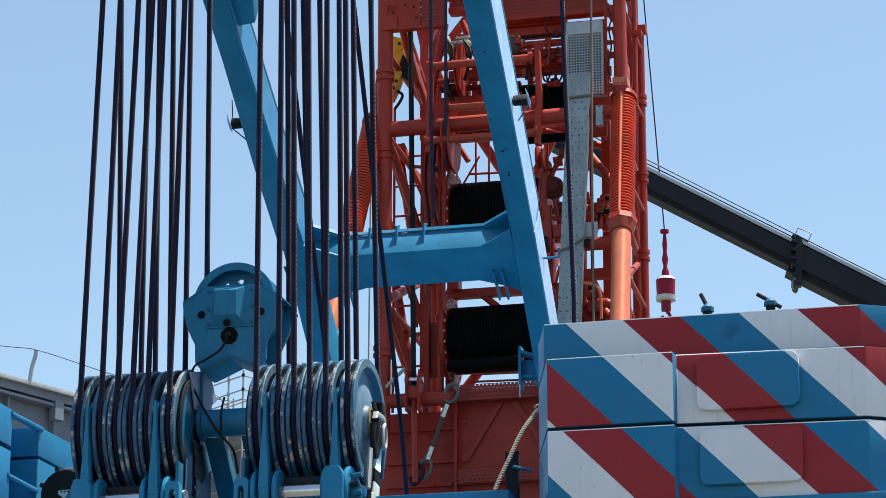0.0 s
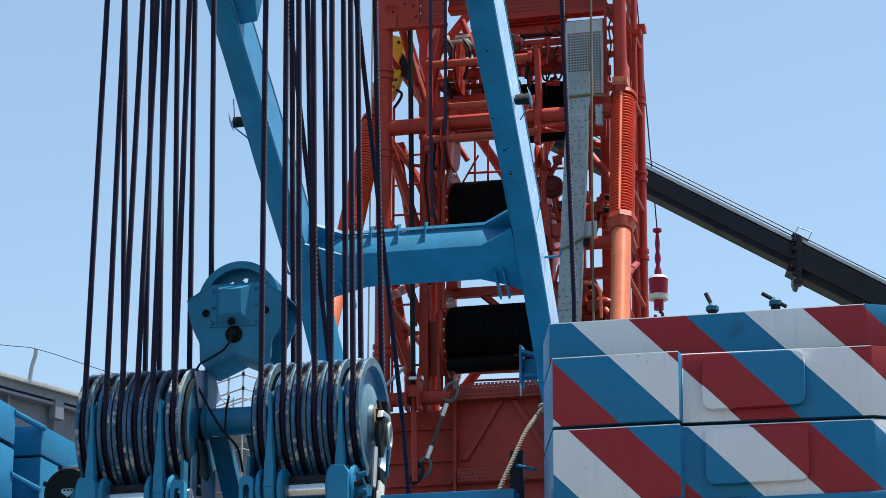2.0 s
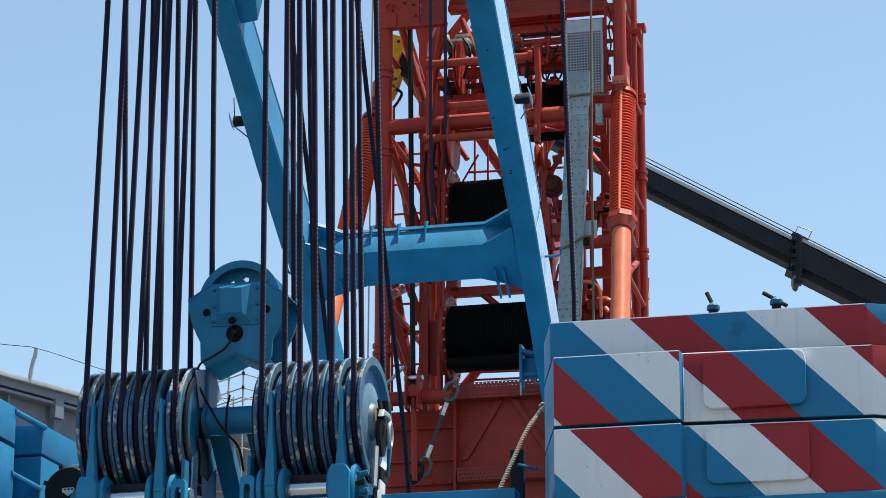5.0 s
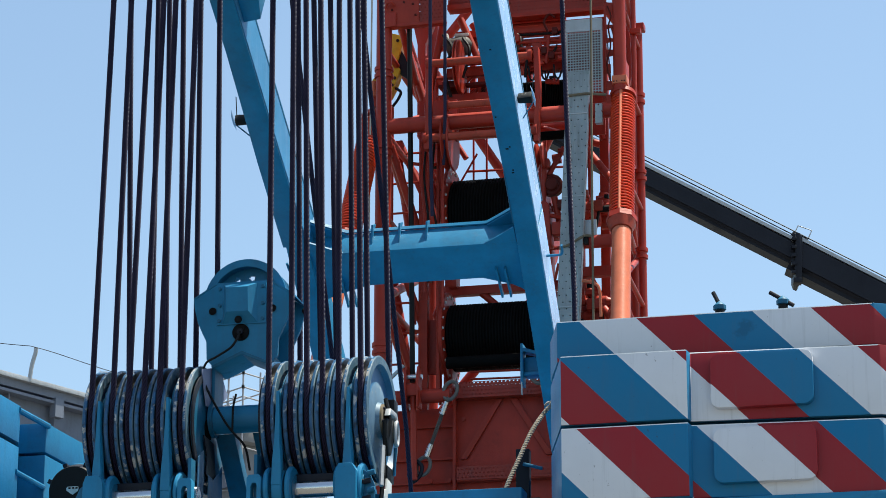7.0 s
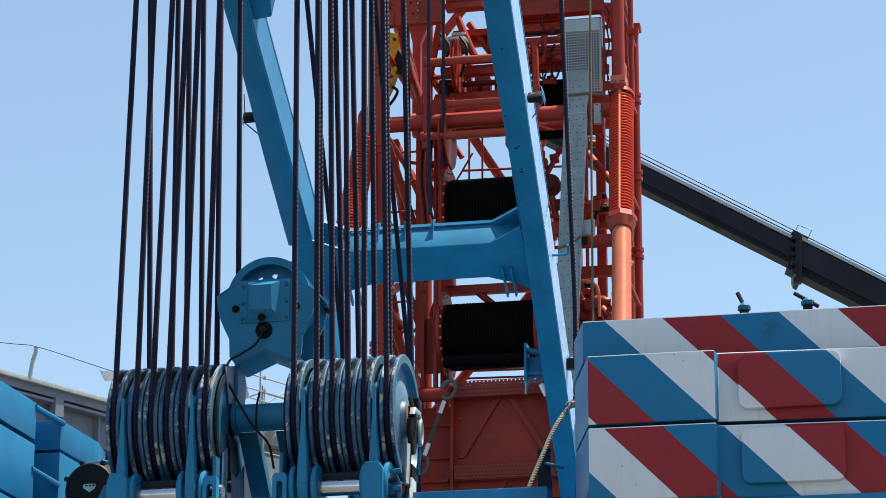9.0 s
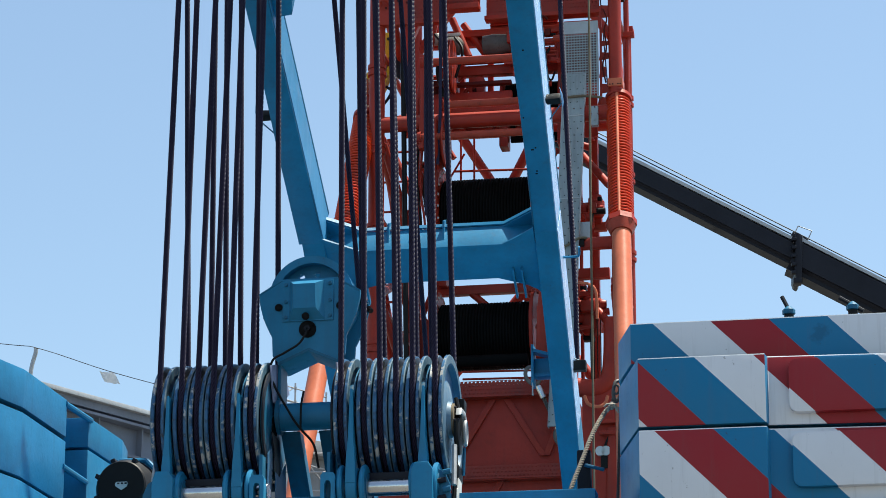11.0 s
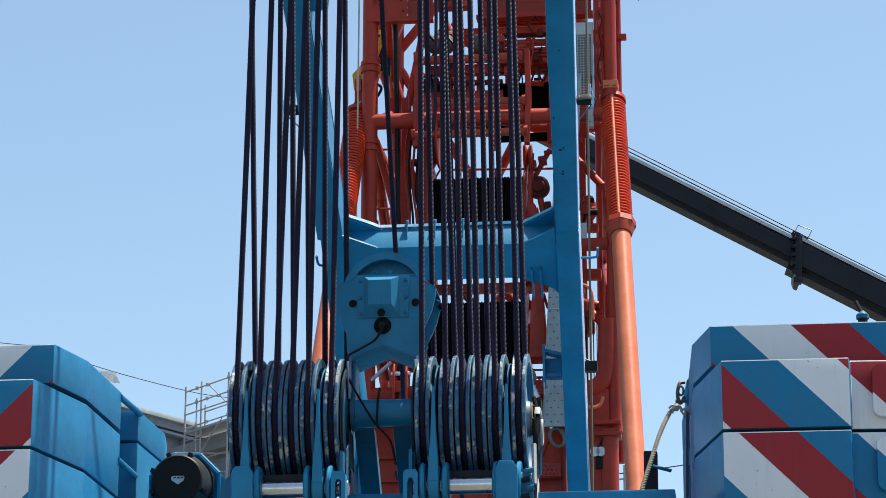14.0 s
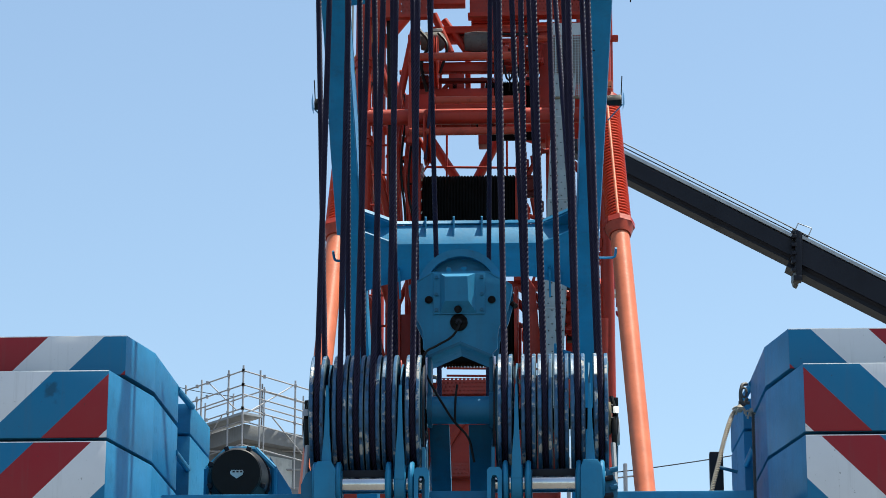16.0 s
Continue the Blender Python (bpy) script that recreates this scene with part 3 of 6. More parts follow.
cheek_plate = part("cheek_plate", prism([(CX + u, v) for u, v in cheek], xz, (SY - 0.03, SY + 0.0), 0.005), BLUE, block)
part("cheek_plate", prism([(CX + u, v) for u, v in cheek], xz, (SY + 0.30, SY + 0.33), 0.005), BLUE, block)


def ring_y(r0, r1, y0, y1, cx, cz, seg=56):
    """A flat ring about the y axis."""
    bm = bmesh.new()
    loops = []
    for r, y in ((r0, y0), (r1, y0), (r1, y1), (r0, y1)):
        loops.append([bm.verts.new((cx + r * math.cos(k * math.tau / seg), y, cz + r * math.sin(k * math.tau / seg))) for k in range(seg)])
    for i in range(4):
        for k in range(seg):
            j = (k + 1) % seg
            bm.faces.new((loops[i][k], loops[i][j], loops[(i + 1) % 4][j], loops[(i + 1) % 4][k]))
    bmesh.ops.recalc_face_normals(bm, faces=bm.faces)
    return bm


def slotted_disc(r, y, cx, cz, holes, hr):
    """A thin disc with round openings."""
    bm = bmesh.new()
    n, seg = 26, 110
    grid = [[bm.verts.new((cx + r * (i / n) * math.cos(k * math.tau / seg), y, cz + r * (i / n) * math.sin(k * math.tau / seg))) for k in range(seg)] for i in range(2, n + 1)]
    for i in range(len(grid) - 1):
        for k in range(seg):
            q = (grid[i][k], grid[i + 1][k], grid[i + 1][(k + 1) % seg], grid[i][(k + 1) % seg])
            c = (q[0].co + q[2].co) / 2
            if all(((c.x - hx) / 1.15) ** 2 + (c.z - hz) ** 2 > hr * hr for hx, hz in holes):
                bm.faces.new(q)
    bmesh.ops.delete(bm, geom=[v for v in bm.verts if not v.link_faces], context="VERTS")
    bmesh.ops.solidify(bm, geom=bm.faces[:], thickness=0.012)
    return bm


part("head_rim", ring_y(0.262, 0.302, SY + 0.03, SY + 0.27, CX, 7.58), BLUE, block)
part("head_lip", ring_y(0.252, 0.306, SY + 0.02, SY + 0.045, CX, 7.58), BLUE, block)
part("head_disc", slotted_disc(0.27, SY + 0.12, CX, 7.58, ((CX - 0.09, 7.764), (CX + 0.02, 7.768)), 0.018), BLUE, block)
panel = part("bolted_panel", box((CX - 0.19, SY - 0.042, 7.385), (CX + 0.175, SY - 0.028, 7.688), 0.003), BLUE, cheek_plate)
bm = bmesh.new()
fr = [bm.verts.new((CX + u, SY - 0.10, v)) for u, v in ((-0.105, 7.465), (0.06, 7.465), (0.052, 7.645), (-0.105, 7.645))]
bk = [bm.verts.new((CX + u, SY - 0.0415, v)) for u, v in ((-0.145, 7.392), (0.115, 7.392), (0.105, 7.683), (-0.14, 7.683))]
bm.faces.new(fr)
for q in range(4):
    bm.faces.new((fr[q], bk[q], bk[(q + 1) % 4], fr[(q + 1) % 4]))
bmesh.ops.recalc_face_normals(bm, faces=bm.faces)
part("cover_box", bm, BLUE, cheek_plate)
part("top_seam", prism([(CX - 0.367, 7.60), (CX - 0.205, 7.702), (CX + 0.205, 7.702), (CX + 0.367, 7.60), (CX + 0.367, 7.588), (CX + 0.205, 7.69), (CX - 0.205, 7.69), (CX - 0.367, 7.588)], xz, (SY - 0.032, SY + 0.30)), BLUE, cheek_plate)
# black discs paint the dark of round holes onto the plate
for u, v, r, y in ((-0.222, 7.493, 0.028, 0.033), (0.222, 7.489, 0.028, 0.033), (-0.01, 7.325, 0.062, 0.036), (-0.014, 7.405, 0.027, 0.09)):
    part("hole_disc", lathe([(-0.006, r), (-0.006, r * 0.25), (0.004, r * 0.2), (0.004, r)], (CX + u, SY - y, v), "y", 28), BLACK, cheek_plate, "black disc for the dark of a round hole")
part("cable_gland", rod((CX - 0.01, SY - 0.065, 7.325), (CX - 0.01, SY - 0.035, 7.325), 0.022, 12), CHARCOAL, cheek_plate)
for u in (-0.168, 0.152):
    for v in (7.415, 7.53, 7.655):
        part("bolt", rod((CX + u, SY - 0.056, v), (CX + u, SY - 0.041, v), 0.0135, 6), BLUE_DARK, cheek_plate)
part("eave", prism([(-0.215, 7.07), (0.0, 7.165), (0.215, 7.07), (0.225, 7.09), (0.0, 7.19), (-0.225, 7.09)], lambda u, v, w: (CX + u, w, v), (SY - 0.034, SY + 0.28), 0.003), BLUE_DARK, block)
part("edge_clip", rod((CX + 0.36, SY + 0.30, 7.56), (CX + 0.385, SY + 0.28, 7.53), 0.02, 8), RUST, block)
pipe = part("cross_pipe", rod((CX - 0.235, SY + 0.05, 6.71), (CX + 0.235, SY + 0.05, 6.71), 0.098, 32), BLUE, block)
for s in SIDE:
    part("pipe_flange", rod((CX + s * 0.20, SY + 0.05, 6.71), (CX + s * 0.23, SY + 0.05, 6.71), 0.125, 28), BLUE_DARK, pipe)
    leg_x = (-0.195, -0.055) if s < 0 else (0.08, 0.25)
    # darker blue carries the shade below the block in its colour
    part("column", prism([(SY + 0.10, 6.62), (SY + 0.22, 6.62), (SY + 1.10, 5.75), (SY + 0.98, 5.75)], yz, leg_x, 0.006), BLUE_DARK, block)
    part("strut", box((CX + s * 0.215 - 0.012, SY + 0.0, 6.7), (CX + s * 0.215 + 0.012, SY + 0.2, 7.15), 0.003), BLUE_DARK, block)
part("sill", box((CX - 0.24, SY - 0.1, 5.95), (CX + 0.24, SY + 0.2, 6.1), 0.01), BLUE, block)
part("control_cable", hose(curve_pts([(CX - 0.01, SY - 0.06, 7.325), (CX - 0.012, SY - 0.1, 7.27), (CX - 0.06, SY - 0.1, 7.20), (CX - 0.16, SY - 0.1, 7.14), (CX - 0.24, SY - 0.12, 7.08), (CX - 0.245, SY - 0.12, 6.95),
                                      (CX - 0.1, SY - 0.12, 6.68), (CX - 0.03, SY - 0.1, 6.58), (CX + 0.06, SY - 0.1, 6.47), (CX + 0.1, SY - 0.1, 6.3)]), 0.0085), BLACK, block)
part("control_cable", hose(curve_pts([(CX - 0.02, SY - 0.08, 6.86), (CX - 0.03, SY - 0.11, 6.75), (CX - 0.035, SY - 0.1, 6.58)]), 0.008), BLACK, block)

# ---- live mast leaning over the stern ----
MD = Vector((0, -0.863, 0.505)).normalized()      # along the mast, upwards
MN = Vector((0, 0.505, 0.863)).normalized()       # its upper side
M0 = Vector((0, -1.67, 9.0))


def skew(p):
    """Shears the mast's middle a little to -x towards the boom, to fit the camera's view."""
    p.x += -0.0125 * (p.y + 8.6) * (1 - p.x / 0.95)
    return p


def upper(u, v, w):
    return skew(Vector((u, -3.0, 9.777)) + MD * v + MN * w)


LD = Vector((0, -0.771, 0.637)).normalized()
LN = Vector((0, 0.637, 0.771)).normalized()


def lower(u, v, w):
    return skew(Vector((u, -3.0, 9.777)) + LD * v + LN * w)


def on_mast(u, v, w):
    return skew(Vector((u, 0, 0)) + M0 + MD * v + MN * w)


def mast():
    t = thing("live_mast", (0, 0.6, 5.75), "blue box-section live mast leaning back over the sheaves", "crane mast")
    L = 6.45
    for s in SIDE:
        w0, w1, w2 = 0.088, 0.095, 0.118
        lean = 0.072 if s < 0 else 0.0
        x0, x1 = 0.970 + lean, 0.970 + 0.0404 * L - lean * 0.6
        bow = 0.022 if s > 0 else 0.0
        inner = [(s * (x0 - w1 + (x1 - w2 - x0 + w1) * v / L - d), v) for v, d in ((4.4, bow * 0.1), (3.2, bow * 0.8), (2.1, bow), (1.5, bow * 0.5))]
        bm = prism([(s * (x0 - w1), 0.0), (s * (x0 + w1 - lean * 0.35 + (0.05 if s < 0 else 0.0)), 0.0)] + ([(-(x0 + w1 + 0.043), 1.0), (-(x0 + w1 + 0.05), 2.3)] if s < 0 else []) + [(s * (x1 + w2), L), (s * (x1 - w2), L)] + inner, upper, (0.0, 0.43), 0.008)
        part("leg", bm, BLUE, t)
        bm = prism([(s * (0.885 + lean - w0), -4.3), (s * (0.885 + lean + w0), -4.3), (s * (x0 + w1), 0.04), (s * (x0 - w1), 0.04)], lower, (0.002, 0.40), 0.008)
        part("lower_leg", bm, BLUE, t)
        # worn flank that faces the sun, sunlight put into its colour, with its dark rim
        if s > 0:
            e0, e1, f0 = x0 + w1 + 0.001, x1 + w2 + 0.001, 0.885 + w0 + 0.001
            part("flank", prism([(e0, 0.02), (e0 + 0.004, 0.02), (e1 + 0.004, L - 0.02), (e1, L - 0.02)], upper, (0.02, 0.40)), SUNLIT_PALE, t, "flaking paint with sunlight put into its pale colour")
            part("flank", prism([(f0 + (e0 - f0) * 0.45, -2.3), (f0 + (e0 - f0) * 0.45 + 0.004, -2.3), (e0 + 0.004, 0.0), (e0, 0.0)], lower, (0.02, 0.37)), SUNLIT_PALE, t, "flaking paint with sunlight put into its pale colour")
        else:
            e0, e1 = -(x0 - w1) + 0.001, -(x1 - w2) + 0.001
            part("flank", prism([(e0, 0.0), (e0 + 0.004, 0.0), (e1 + 0.004, L - 0.02), (e1, L - 0.02)], upper, (0.02, 0.40)), SUNLIT_BLUE, t, "blue paint lightened by sunlight put into its colour")
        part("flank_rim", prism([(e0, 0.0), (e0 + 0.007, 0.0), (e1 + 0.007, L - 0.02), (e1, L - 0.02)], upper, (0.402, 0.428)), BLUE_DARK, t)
        # work lamp on the leg's outer side
        lx = 0.914 + 0.0404 * 3.2 + lean * 0.6
        lamp = part("lamp_arm", prism([(s * (lx + 0.09), 2.965), (s * (lx + 0.215), 2.96), (s * (lx + 0.215), 3.04), (s * (lx + 0.09), 3.03)], on_mast, (0.07, 0.15), 0.018), BLACK, t, "black work lamp")
        part("lamp_stay", rod(on_mast(s * (lx + 0.1), 2.78, 0.1), on_mast(s * (lx + 0.22), 2.96, 0.1), 0.006, 6), BLUE_DARK, lamp)
        part("reflector", prism([(s * (lx + 0.222), 2.90), (s * (lx + 0.238), 2.97), (s * (lx + 0.236), 3.06), (s * (lx + 0.222), 3.14)], on_mast, (0.09, 0.10)), SUNLIT_PALE, lamp, "pale blade")
        part("whip", rod(on_mast(s * (lx + 0.21), 3.0, 0.16), on_mast(s * (lx + 0.22), 3.1, 0.32), 0.005, 6), BLACK, lamp)
        part("grab_hook", hose(curve_pts([on_mast(s * 1.06, 1.1, 0.14), on_mast(s * 1.16, 1.1, 0.14), on_mast(s * 1.2, 1.12, 0.14), on_mast(s * 1.21, 1.22, 0.14)], 5), 0.012), BLUE, t)
        # foot bracket
        if s < 0:
            continue
        part("stop_bracket", box((0.645, -1.70, 8.70), (0.67, -1.55, 9.10), 0.005), BLUE, t)
        part("bracket_face", box((0.67, -1.62, 8.80), (0.86, -1.60, 8.98), 0.004), BLUE, t)
        part("bracket_top", prism([(0.66, 9.06), (0.86, 9.00), (0.86, 8.97), (0.66, 9.03)], xz, (-1.70, -1.56)), BLUE, t)
        part("bracket_pin", box((0.655, -1.72, 8.60), (0.665, -1.68, 8.72)), ZINC, t)
        part("side_lamp", box((min(s * 1.03, s * 1.16), -1.66, 8.84), (max(s * 1.03, s * 1.16), -1.56, 8.94), 0.012), BLACK, t, "black work lamp")
        part("side_lamp_stay", rod((s * 0.98, -1.6, 9.0), (s * 1.15, -1.6, 8.92), 0.007, 6), BLUE_DARK, t)
        part("bracket_web", box((min(s * 0.67, s * 0.86), -1.66, 8.80), (max(s * 0.67, s * 0.86), -1.5, 8.83), 0.004), BLUE, t)
    pts = [(0.87, 0.76), (0.82, 0.84), (0.74, 0.90), (0.5, 1.0)]
    top = [(0.50, 1.42), (0.87, 1.42)]
    wide = lambda x: -x - (0.105 if x > 0.8 else (0.07 if x > 0.55 else 0.0))
    poly = pts + [(wide(x), y) for x, y in pts[::-1]] + [(wide(x), y) for x, y in top[::-1]] + top
    part("crossbeam", prism([(x, y) for x, y in poly[::-1]], on_mast, (0.003, 0.265), 0.006), BLUE, t)
    part("flange", prism([(-0.975, 1.605), (-0.75, 1.485), (-0.65, 1.425), (0.58, 1.425), (0.68, 1.485), (0.87, 1.605), (0.87, 1.62), (0.68, 1.50), (0.58, 1.44), (-0.65, 1.44), (-0.75, 1.50), (-0.975, 1.62)], on_mast, (0.262, 0.30)), BLUE, t)
    for s in SIDE:
        # gussets before and behind the pocket beside the leg
        k = (lambda x: x) if s > 0 else wide
        front = [(k(x), v) for x, v in ((0.56, 1.40), (0.60, 1.432), (0.68, 1.475), (0.865, 1.597), (0.865, 1.40))]
        part("gusset", prism(front, on_mast, (0.0035, 0.02)), BLUE, t)
        rear = [(k(x), v) for x, v in ((0.56, 1.41), (0.68, 1.487), (0.865, 1.603), (0.865, 1.41))]
        part("gusset", prism(rear, on_mast, (0.245, 0.2615)), BLUE, t)
        part("weld_seam", rod(upper(s * (0.876 + (0.072 if s < 0 else 0)), 0.1, -0.002), upper(s * (0.9 + (0.064 if s < 0 else 0)), 0.72, -0.002), 0.006, 6), BLUE_DARK, t)
    for x in (-0.42, -0.18, 0.06):
        part("stiffener", prism([(1.42, 0.1), (1.50, 0.28), (1.42, 0.38)], lambda u, v, w: on_mast(w, u, v), (x, x + 0.015)), BLUE, t)
    for s in SIDE:
        for dx in (0.0, 0.075):
            part("hanger_plate", prism([(0.78, -0.045), (1.13, -0.04), (1.13, 0.005), (0.78, 0.005)], lambda u, v, w: on_mast(w, u, v), (s * (0.635 + dx), s * (0.651 + dx))), BLUE, t)
    for s in (-1,):
        part("knee_plate", prism([(s * 0.99, 2.56), (s * 0.84, 2.58), (s * 0.80, 2.86), (s * 0.99, 2.92)], upper, (0.08, 0.40), 0.008), BLUE, t)
    for u, v, w in ((0.965, 0.70, 0.022), (0.975, 0.73, 0.014), (0.96, 0.98, 0.026), (0.995, 1.0, 0.012), (0.935, 1.35, 0.012), (1.02, 2.1, 0.016)):
        part("stencil_bar", prism([(u, v), (u + w, v), (u + w, v + 0.014), (u, v + 0.014)], upper, (-0.003, 0.001)), BLACK, t)
    part("head_beam", rod(upper(-1.35, L, 0.13), upper(1.35, L, 0.13), 0.14, 20), BLUE, t)
    part("foot_beam", rod((-1.0, 0.4, 6.95), (1.0, 0.4, 6.95), 0.14, 16), BLUE, t)
    for s in SIDE:
        part("pedestal", box((s * 0.87 - 0.1, 0.2, 5.75), (s * 0.87 + 0.1, 0.6, 6.95), 0.01), BLUE, t)
    return t


mast()

# ---- wire ropes from the banks up to the mast head ----
HEAD_Z = 12.95


def hoist_rope(xb, xf, xr):
    """One fall: down from the head, round the sheave, up again behind it."""
    r = 0.414
    pts = [(xf, SY - r, HEAD_Z), (xb, SY - r, SZ)]
    pts += [(xb, SY - r * math.cos(a), SZ - r * math.sin(a)) for a in [math.pi * j / 14 for j in range(1, 14)]]
    pts += [(xb, SY + r, SZ), (xr, SY + r, HEAD_Z)]
    return solo("wire_rope", cable(pts, 0.0205, 0.21), ROPE, (xb, SY, SZ), "black greased steel wire rope reeved round a sheave", "wire rope", "boom hoist ropes", smooth=60)


# falls at the mast head, from -x to +x
BACK_TOP = (-1.14, -0.87, -0.80, -0.69, -0.535, -0.395, 0.20, 0.29, 0.43, 0.615, 0.72, 0.835)
FRONT_TOP = (-0.839, -0.726, -0.559, -0.452, -0.384, -0.234, 0.289, 0.437, 0.507, 0.612, 0.778, 0.892)
FALLS = [BX - x for x in SHEAVES[::-1]] + [BX + x for x in SHEAVES]
for x, xf, xr in zip(FALLS, FRONT_TOP, BACK_TOP):
    hoist_rope(x, xf, xr)
for xa, xb, k in ((-0.335, -0.29, 0), (0.225, 0.085, 1)):
    solo("winch_rope", cable([(xa, -7.35 + 0.1 * k, 12.95), (xb, -4.9 + 1.0 * k, 7.95 - 0.2 * k), (xb, -4.3 + 1.1 * k, 5.8)], 0.0205, 0.21), ROPE, (xb, -4.5, 5.8), "black steel rope slanting from the mast head to the winch", "wire rope", "winch ropes", smooth=60)

# ---- boom ----
XL, XR, YB, YF = -1.385, 1.145, 1.0, 3.2
XC = (XL + XR) / 2
boom = thing("lattice_boom", (XC, 2.0, 5.75), "red oxide lattice boom of round steel tubes", "crane boom")


def tube_part(name, a, b, r, parent=boom, mat=RED, seg=12, label=""):
    return part(name, rod(a, b, r, seg), mat, parent, label)


for x, y, r in ((XL, YB, 0.085), (1.198, YB, 0.07), (XL + 0.02, YF, 0.075), (0.97, YF, 0.06)):
    tube_part("chord", (x, y, 8.9), (x, y, 16.0), r, seg=20)
tube_part("chord_foot", (XR - 0.02, YB, 7.9), (XR - 0.02, YB, 8.92), 0.1, seg=20)
# bracket sheet with ragged cut-outs between tray and chord
for z0, z1, x0, x1 in ((13.46, 13.60, 1.03, 1.14), (13.30, 13.345, 1.03, 1.14), (13.14, 13.19, 1.03, 1.14), (12.98, 13.06, 1.02, 1.14), (12.78, 12.90, 1.02, 1.10), (12.60, 12.70, 1.03, 1.14), (12.46, 12.55, 1.0, 1.14)):
    part("bracket_tab", prism([(x0, z0), (x1, z0 + 0.015), (x1, z1), (x0 + 0.02, z1 + 0.01)], xz, (1.0, 1.02), 0.004), RED, boom)
part("bracket_rib", prism([(1.03, 12.45), (1.052, 12.45), (1.06, 13.6), (1.035, 13.6)], xz, (0.99, 1.03), 0.004), RED, boom)
part("flex_conduit", hose(curve_pts([(1.08, 0.97, 13.55), (1.12, 0.94, 13.42), (1.09, 0.95, 13.3), (1.11, 0.96, 13.1), (1.07, 0.95, 12.9), (1.10, 0.95, 12.7)]), 0.009), DARK_RED, boom)
for z in (8.86, 8.98):
    part("foot_flange", box((XR - 0.16, YB - 0.13, z - 0.02), (XR + 0.11, YB + 0.13, z + 0.02), 0.006), RED, boom)
# joint sleeves on the chords
tube_part("side_post", (1.185, 2.38, 8.9), (1.185, 2.38, 13.82), 0.046, seg=16)
part("post_head", box((1.11, 2.31, 13.80), (1.26, 2.45, 13.88), 0.012), RED, boom)
part("head_plate", prism([(1.10, 13.78), (1.14, 13.8), (1.17, 13.2), (1.13, 12.95)], xz, (2.0, 2.03), 0.003), RED, boom)
for z in (9.5, 10.6, 11.7, 12.8, 13.6):
    tube_part("post_tie", (1.185, 2.38, z), (1.19, 1.05, z + 0.05), 0.028)
for x, y in ((XL, YB), (1.175, 2.38)):
    thin = 0.0 if x < 0 else 0.032
    for z in (9.9, 11.2, 12.1, 13.0):
        part("sleeve", lathe([(q, r - thin) for q, r in ((-0.06, 0.08), (-0.06, 0.105), (-0.02, 0.105), (-0.015, 0.09), (0.015, 0.09), (0.02, 0.105), (0.06, 0.105), (0.06, 0.08))], (x, y, z), "z", 16), RED, boom)
for z, r, x1 in ((12.38, 0.085, XR), (9.36, 0.075, -0.64), (14.6, 0.08, XR)):
    tube_part("cross_tube", (XL, YB, z), (x1, YB, z), r, seg=16)
    zr = z + (0.66 if z == 12.38 else 0.2)
    tube_part("cross_tube", (XL, YF, zr), (1.0, YF, zr), r * 0.8, seg=16)
for x in (XL, XR):
    zs = [9.5, 10.45, 11.4, 12.35, 13.3, 14.25, 15.2]
    for i, (a, b) in enumerate(zip(zs[:-1], zs[1:])):
        ya, yb = (YB, YF) if i % 2 else (YF, YB)
        xf = x if x < 0 else 1.0
        xa, xb = (x, xf) if i % 2 else (xf, x)
        tube_part("brace", (xa, ya, a), (xb, yb, b), 0.05 if x < 0 else 0.035)
        tube_part("strut", (x, YB, b), (xf, YF, b), 0.035)
for a, b in (((XL, 9.6), (XC, 11.1)), ((XC, 11.1), (1.0, 9.6)), ((XL, 13.9), (-0.21, 12.0)), ((-0.40, 12.1), (0.50, 13.9)), ((XL, 14.0), (XC, 15.6)), ((XC, 15.6), (1.0, 14.0))):
    tube_part("face_brace", (a[0], YF, a[1]), (b[0], YF, b[1]), 0.055)
tube_part("face_tube", (XL, YF, 13.15), (1.0, YF, 13.15), 0.05)
# inner frame that carries the winches
for x, y, z in ((-1.05, 1.5, 12.82), (-0.92, 2.2, 12.9), (0.62, 1.7, 13.6), (0.80, 2.3, 13.6)):
    part("frame_post", box((x - 0.05, y - 0.05, 9.3), (x + 0.05, y + 0.05, z), 0.008), RED, boom)
for a, b in (((-1.20, 1.0, 13.55), (-1.29, 2.3, 13.15)), ((-1.33, 1.1, 12.2), (-1.08, 1.6, 11.2)), ((-1.33, 1.1, 11.2), (-1.05, 1.6, 10.2)),
             ((-1.33, 1.1, 10.4), (-1.08, 1.6, 9.4)), ((-1.03, 1.5, 12.75), (-0.84, 1.5, 13.75)), ((-0.66, 1.55, 13.78), (-0.47, 1.55, 13.32)), ((-1.05, 1.5, 12.1), (-0.8, 1.6, 11.3)),
             ((0.7, 1.6, 12.2), (1.1, 1.1, 11.6)), ((0.72, 1.5, 10.6), (1.1, 1.1, 10.05)), ((0.02, 2.8, 12.88), (0.75, 2.8, 12.62))):
    tube_part("brace", a, b, 0.042)
for z, x0, x1, y in ((13.22, -0.85, 0.8, 1.75), (12.75, -1.05, -0.1, 1.9), (11.0, -1.05, -0.8, 1.6), (10.75, 0.68, 1.05, 1.5), (9.62, -1.05, 0.8, 1.9)):
    part("frame_beam", box((x0, y - 0.05, z - 0.055), (x1, y + 0.05, z + 0.055), 0.008), RED, boom)
for z in (9.60, 9.68):
    tube_part("thin_rail", (-0.5, 1.3, z), (0.6, 1.3, z - 0.02), 0.012, seg=8)
